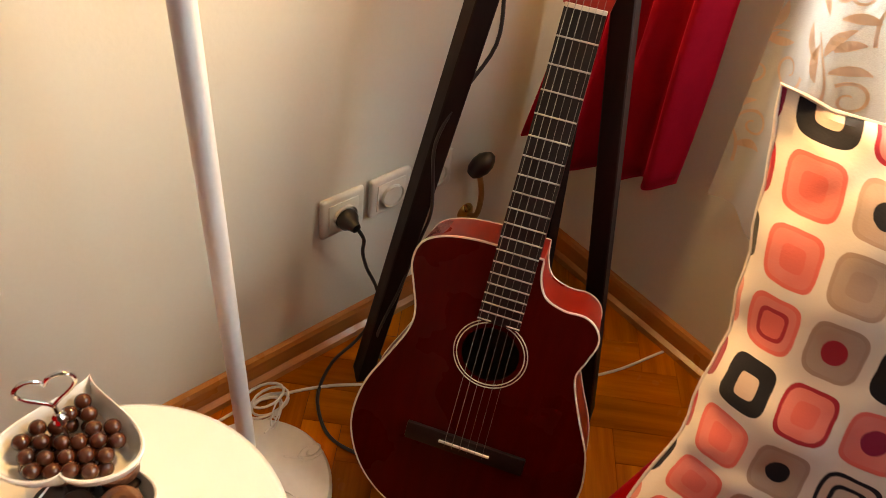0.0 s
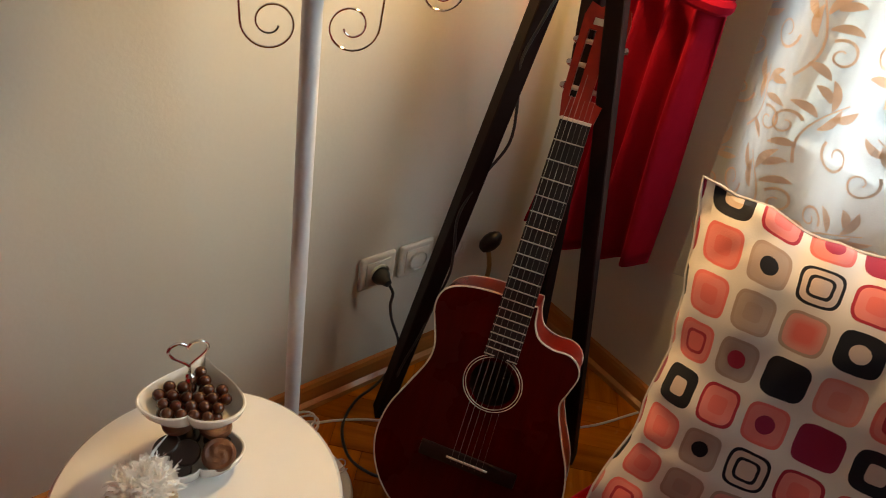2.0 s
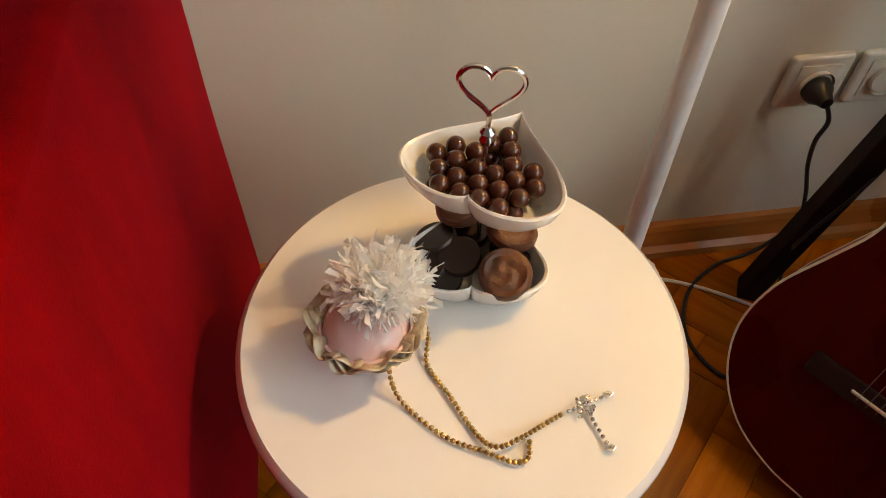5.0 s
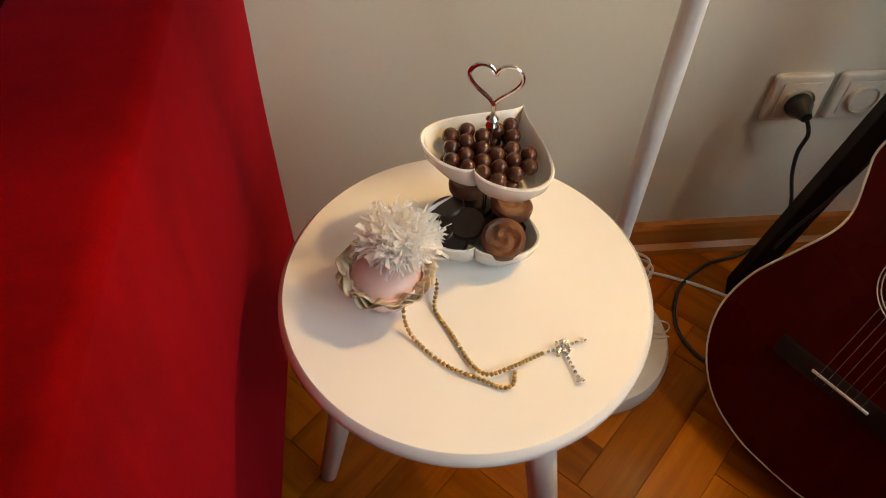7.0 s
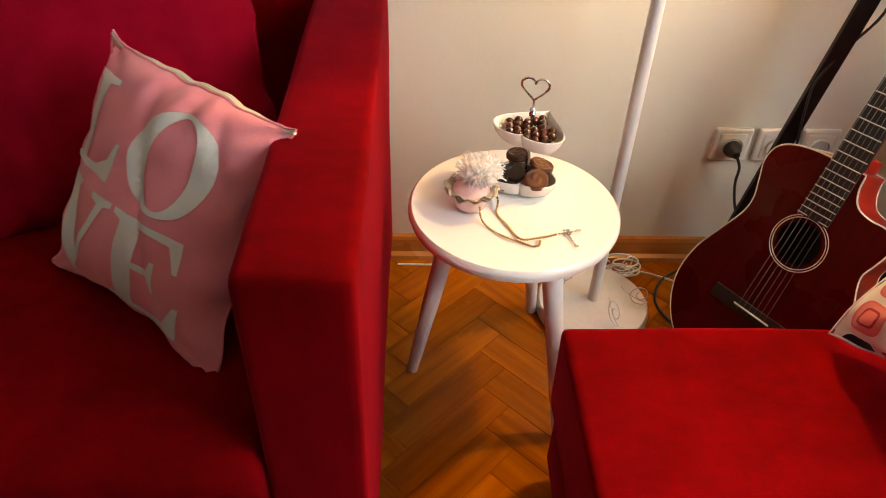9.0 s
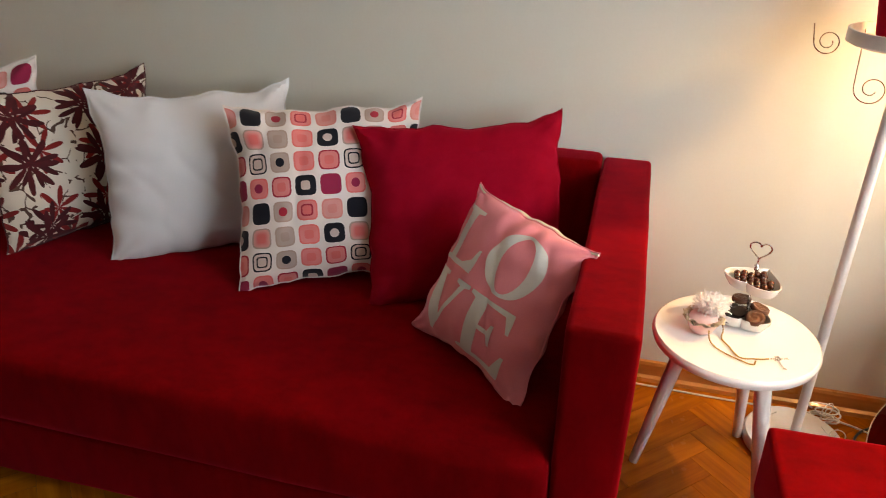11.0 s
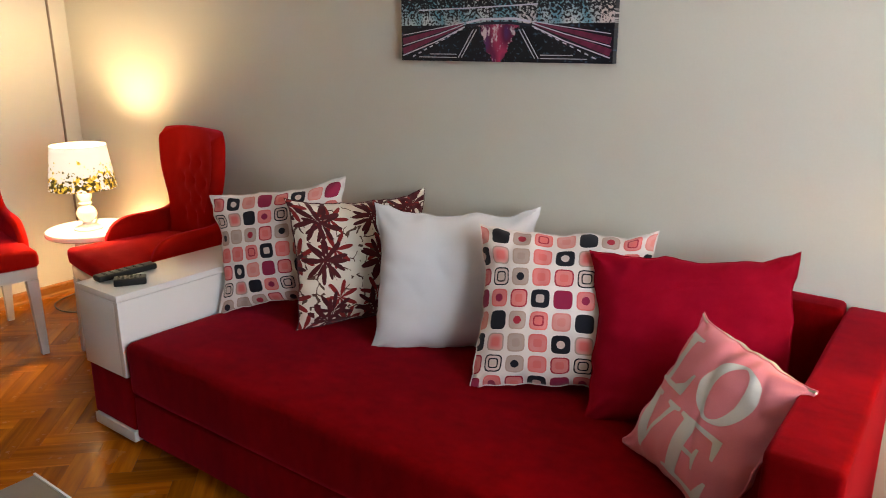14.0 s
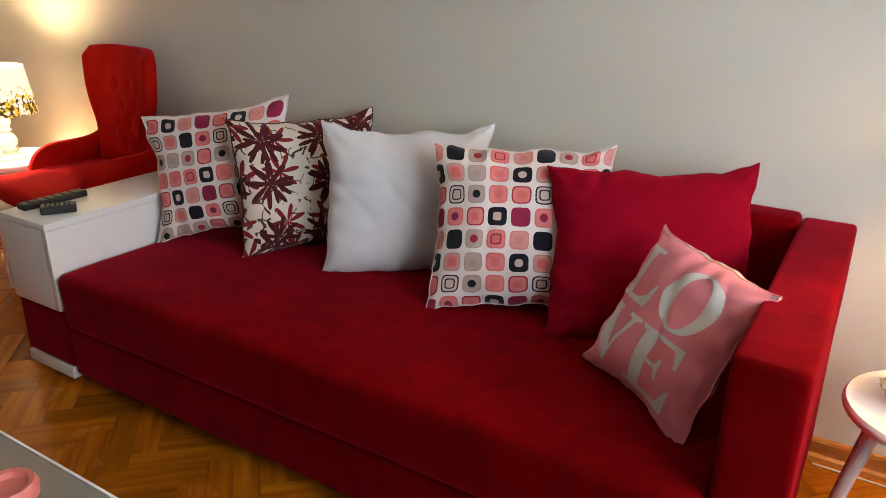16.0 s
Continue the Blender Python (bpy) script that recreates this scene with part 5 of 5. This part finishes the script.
# ---------- picture ----------
pic = thing("canvas_picture", pose(-1.891, -0.006, 1.262), "unframed canvas painting of a city avenue in crimson, black and blue", "painting")
PWID, PHEI = 0.768, 0.50
cv = bmesh.new()
block(-PWID / 2, PWID / 2, -0.026, 0.0, 0, PHEI, bm=cv)
layer = cv.loops.layers.uv.verify()
for f in cv.faces:
    for l in f.loops:
        l[layer].uv = (l.vert.co.x + PWID / 2, l.vert.co.z)
part("canvas", cv, M_paint, pic, smooth=False)


def stroke(pts, width, material, label, y=-0.0275):
    bm = bmesh.new()
    pts = [Vector((p[0] * PWID, y, p[1])) for p in pts]
    rows = []
    for i, p in enumerate(pts):
        d = (pts[min(i + 1, len(pts) - 1)] - pts[max(i - 1, 0)]).normalized()
        n = Vector((-d.z, 0, d.x))
        w = width[i] if isinstance(width, (list, tuple)) else width
        rows.append((bm.verts.new(p + n * w), bm.verts.new(p - n * w)))
    for a, b in zip(rows, rows[1:]):
        bm.faces.new((a[0], a[1], b[1], b[0]))
    solid(part("brush_stroke", bm, material, pic, label, smooth=False), 0.001)


for s in (-1, 1):
    stroke([(s * 0.17, 0.116), (s * 0.49, 0.062)], [0.002, 0.010], M_stroke_p, "crimson painted verge")
    stroke([(s * 0.17, 0.110), (s * 0.49, 0.030)], [0.002, 0.010], M_stroke_p, "crimson painted verge")
    for y0, y1, wide in ((0.119, 0.082, 0.0012), (0.114, 0.048, 0.0014), (0.106, 0.016, 0.0018)):
        stroke([(s * 0.16, y0), (s * 0.30, (y0 + y1) / 2 + 0.002), (s * 0.49, y1)], wide, M_stroke_w, "pale painted edge line", -0.0285)
    for k in range(9):
        t0, t1 = k / 9, (k + 0.5) / 9
        stroke([(s * (0.17 + 0.28 * t0), 0.100 - 0.092 * t0), (s * (0.17 + 0.28 * t1), 0.100 - 0.092 * t1)], 0.0012 + 0.0010 * t0, M_stroke_w, "pale dashed paint line", -0.0285)
    for off in (0.0, 0.016):
        stroke([(s * (0.10 + off), 0.098), (s * (0.175 + off), 0.012)], 0.0012, M_stroke_w, "pale painted edge line", -0.0285)
    for z, x1 in ((0.012, 0.40), (0.022, 0.34)):
        stroke([(s * 0.20, z), (s * x1, z)], 0.0012, M_stroke_w, "pale ground line", -0.0285)
    stroke([(s * 0.105, 0.185), (s * 0.060, 0.26), (s * 0.03, 0.34), (s * 0.015, 0.44)], [0.008, 0.008, 0.007, 0.005], M_stroke_w, "pale tower leg")
    stroke([(s * 0.080, 0.185), (s * 0.045, 0.248)], 0.0014, M_stroke_w, "pale strut", -0.0281)
stroke([(-0.15, 0.118), (-0.08, 0.128), (0.08, 0.128), (0.15, 0.118)], 0.0035, M_stroke_w, "pale bridge parapet", -0.0283)
stroke([(-0.15, 0.108), (-0.06, 0.116), (0.06, 0.116), (0.15, 0.108)], 0.004, M_stroke_d, "dark bridge shadow", -0.0281)
stroke([(-0.40, 0.160), (-0.10, 0.163), (0.18, 0.168)], 0.002, M_stroke_w, "pale water line", -0.0281)
stroke([(-0.07, 0.205), (-0.04, 0.232), (0.0, 0.242), (0.04, 0.232), (0.07, 0.205)], 0.002, M_stroke_w, "pale arch", -0.0285)
stroke([(-0.07, 0.268), (0.07, 0.268)], 0.002, M_stroke_w, "pale crossbar", -0.0285)

# ---------- curtains ----------


def drape(z):
    """Inner and outer edge of the tied red curtain at a height."""
    if z < 0.95:
        t = (z - 0.28) / 0.67
        return -0.022 - 0.055 * t, -0.335 + 0.045 * t
    t = (z - 0.95) / 1.45
    return -0.077 + 0.04 * t, -0.29 - 0.70 * t ** 0.8


def red_curtain(a, b):
    z = 0.345 + 2.055 * b + 0.075 * a * a * (1 - b) ** 3
    y0, y1 = drape(z)
    tight = 0.5 + 0.5 * min(1.0, abs(z - 0.95) / 0.35)
    y = y0 + (y1 - y0) * a
    x = 0.452 - 0.030 * (1 - a) + 0.026 * tight * math.sin(a * 26 + 1.2 * math.sin(b * 5)) + 0.012 * noise.noise(Vector((a * 4, b * 5, 3)))
    return Vector((x, y, z))


rc = thing("curtain", pose(0, 0, 0), "crimson velvet curtain gathered and tied back beside the window", "curtain")
solid(part("cloth", sheet(red_curtain, 90, 60), M_curtain, rc), 0.004)
tie = [(0.446 + 0.042 * math.cos(k * math.tau / 24), -0.183 + 0.112 * math.sin(k * math.tau / 24), 0.95 + 0.012 * math.sin(k * math.tau / 24)) for k in range(24)]
part("tieback", sweep(tie, 0.014, 8, closed=True), M_curtain, rc, "crimson tieback band")


def voile(a, b):
    """The net curtain: a from its free edge along the window, b from hem to rail."""
    z = 0.395 + 2.0 * b
    y = -0.36 + 0.15 * b - a * 2.05
    fold = 0.020 * math.sin(a * 75 + 1.5 * math.sin(b * 3 + a * 9)) + 0.012 * math.sin(a * 31 + 2)
    return Vector((0.518 + fold * (0.6 + 0.4 * (1 - b)), y, z))


net = thing("net_curtain", pose(0, 0, 0), "sheer white net curtain embroidered with copper scrolls and leaves", "curtain")
part("cloth", sheet(voile, 260, 24), M_net, net)


def on_net(y, z):
    b = (z - 0.395) / 2.0
    a = (-0.36 + 0.15 * b - y) / 2.05
    return voile(max(0.0, min(1.0, a)), b) + Vector((-0.0025, 0, 0))


def ribbon(bm, pts, widths):
    rows = []
    for i, (y, z) in enumerate(pts):
        p0, p1 = pts[max(i - 1, 0)], pts[min(i + 1, len(pts) - 1)]
        dy, dz = p1[0] - p0[0], p1[1] - p0[1]
        l = math.hypot(dy, dz) or 1
        w = widths[i] if isinstance(widths, list) else widths
        rows.append([bm.verts.new(on_net(y - dz / l * w * s, z + dy / l * w * s)) for s in (-1, 1)])
    for a, b in zip(rows, rows[1:]):
        bm.faces.new((a[0], a[1], b[1], b[0]))


def motif(bm, y, z, turn, size, flip):
    def place(u, v):
        c, s = math.cos(turn), math.sin(turn)
        u *= flip
        return y + size * (u * c - v * s), z + size * (u * s + v * c)

    stem = [place(-0.1 + 0.5 * t - 0.25 * math.sin(t * 3), t) for t in [k / 14 for k in range(15)]]
    ribbon(bm, stem, [size * (0.021 - 0.010 * k / 14) for k in range(15)])
    for cu, cv, r, a0 in ((0.45, 0.30, 0.26, 2.6), (-0.34, 0.55, 0.22, 0.4)):
        sp = [place(cu + r * (1 - 0.8 * t) * math.cos(a0 + 7.5 * t), cv + r * (1 - 0.8 * t) * math.sin(a0 + 7.5 * t)) for t in [k / 22 for k in range(23)]]
        ribbon(bm, sp, [size * 0.023 * (1 - 0.5 * k / 22) for k in range(23)])
    for lu, lv, la, ll in ((0.05, 0.55, 0.5, 0.42), (0.20, 0.75, 0.1, 0.40), (0.15, 0.85, 1.3, 0.42), (0.0, 0.72, 2.2, 0.40), (-0.12, 0.25, 2.7, 0.36), (0.1, 0.95, 1.9, 0.30)):
        lf = [place(lu + ll * t * math.cos(la + 0.5 * t), lv + ll * t * math.sin(la + 0.5 * t)) for t in [k / 7 for k in range(8)]]
        ribbon(bm, lf, [size * 0.062 * math.sin(math.pi * (0.06 + 0.90 * k / 7)) for k in range(8)])


row = 0
zz = 0.46
embroidery = bmesh.new()
while zz < 1.75:
    yy = -0.33 + 0.08 * (row % 2)
    while yy > -1.75:
        motif(embroidery, yy + rng.uniform(-0.015, 0.015) - 0.03, zz + rng.uniform(-0.015, 0.015), rng.uniform(-0.5, 0.5), 0.112 + rng.uniform(-0.01, 0.012), 1 if (row + int(-yy * 6)) % 2 else -1)
        yy -= 0.145
    zz += 0.138
    row += 1
tagged(part("embroidery", embroidery, M_motif, net, "copper embroidered scrolls with leaves", smooth=False), kind="stuff")
rail = thing("curtain_rail", pose(0, 0, 0), "white ceiling curtain rail", "curtain rail")
part("track", block(0.43, 0.54, -2.6, -0.02, 2.40, 2.43, 0.004), M_frame, rail)

# ---------- parquet ----------
PL, PWD, PT = 0.28, 0.07, 0.004
plank_bm = block(-PWD / 2 + 0.0003, PWD / 2 - 0.0003, -PL / 2 + 0.0003, PL / 2 - 0.0003, -PT, 0.0, 0.0006, 1)
plank_me = bpy.data.meshes.new("plank")
plank_bm.to_mesh(plank_me)
plank_bm.free()
plank_me.materials.append(M_plank)
floor_ob = bpy.data.objects["floor"]
rests = {0: ([], []), 90: ([], [])}
count = 0
rot45 = Matrix.Rotation(radians(45), 4, "Z")
for i in range(-110, 110):
    for j in range(-30, 30):
        for turned in (0, 1):
            # one herringbone pair: an upright plank and one lying across its end
            bx, by = i * PWD, i * PWD + j * 2 * PL
            if turned:
                cx, cy, ang = bx + PWD / 2 + PL / 2, by - PL / 2 + PWD / 2, 90
            else:
                cx, cy, ang = bx, by, 0
            p = rot45 @ Vector((cx, cy, 0))
            if not (XL - 0.1 < p.x < XR + 0.07 and YF - 0.1 < p.y < 0.1):
                continue
            near = (-0.95 < p.x < 0.60 and -1.0 < p.y < 0.02) or (-4.6 < p.x < -2.95 and -1.35 < p.y < 0.0)
            m = Matrix.Translation((p.x, p.y, 0)) @ Matrix.Rotation(radians(45 + ang), 4, "Z")
            if near and count < 300:
                ob = new("plank", plank_me)
                ob.parent = floor_ob
                ob.matrix_basis = m
                count += 1
            else:
                rest_v, rest_f = rests[ang]
                base = len(rest_v)
                m = Matrix.Rotation(radians(-45 - ang), 4, "Z") @ m
                for x, y in ((-1, -1), (1, -1), (1, 1), (-1, 1)):
                    rest_v.append(tuple(m @ Vector((x * (PWD / 2 - 0.0003), y * (PL / 2 - 0.0003), 0))))
                rest_f.append((base, base + 1, base + 2, base + 3))
M_rest = wood("oak_parquet_far", (0.50, 0.152, 0.009), (0.25, 0.060, 0.004), 0.17, "Y", coat=0.0, per_piece=0.28, spec=0.12, island=True)
for ang, (rest_v, rest_f) in rests.items():
    rest = bpy.data.meshes.new("planks")
    rest.from_pydata(rest_v, [], rest_f)
    rest.materials.append(M_rest)
    ro = new("planks", rest)
    ro.parent = floor_ob
    ro.matrix_basis = Matrix.Rotation(radians(45 + ang), 4, "Z")
    tagged(ro, "oak herringbone planks", kind="stuff")
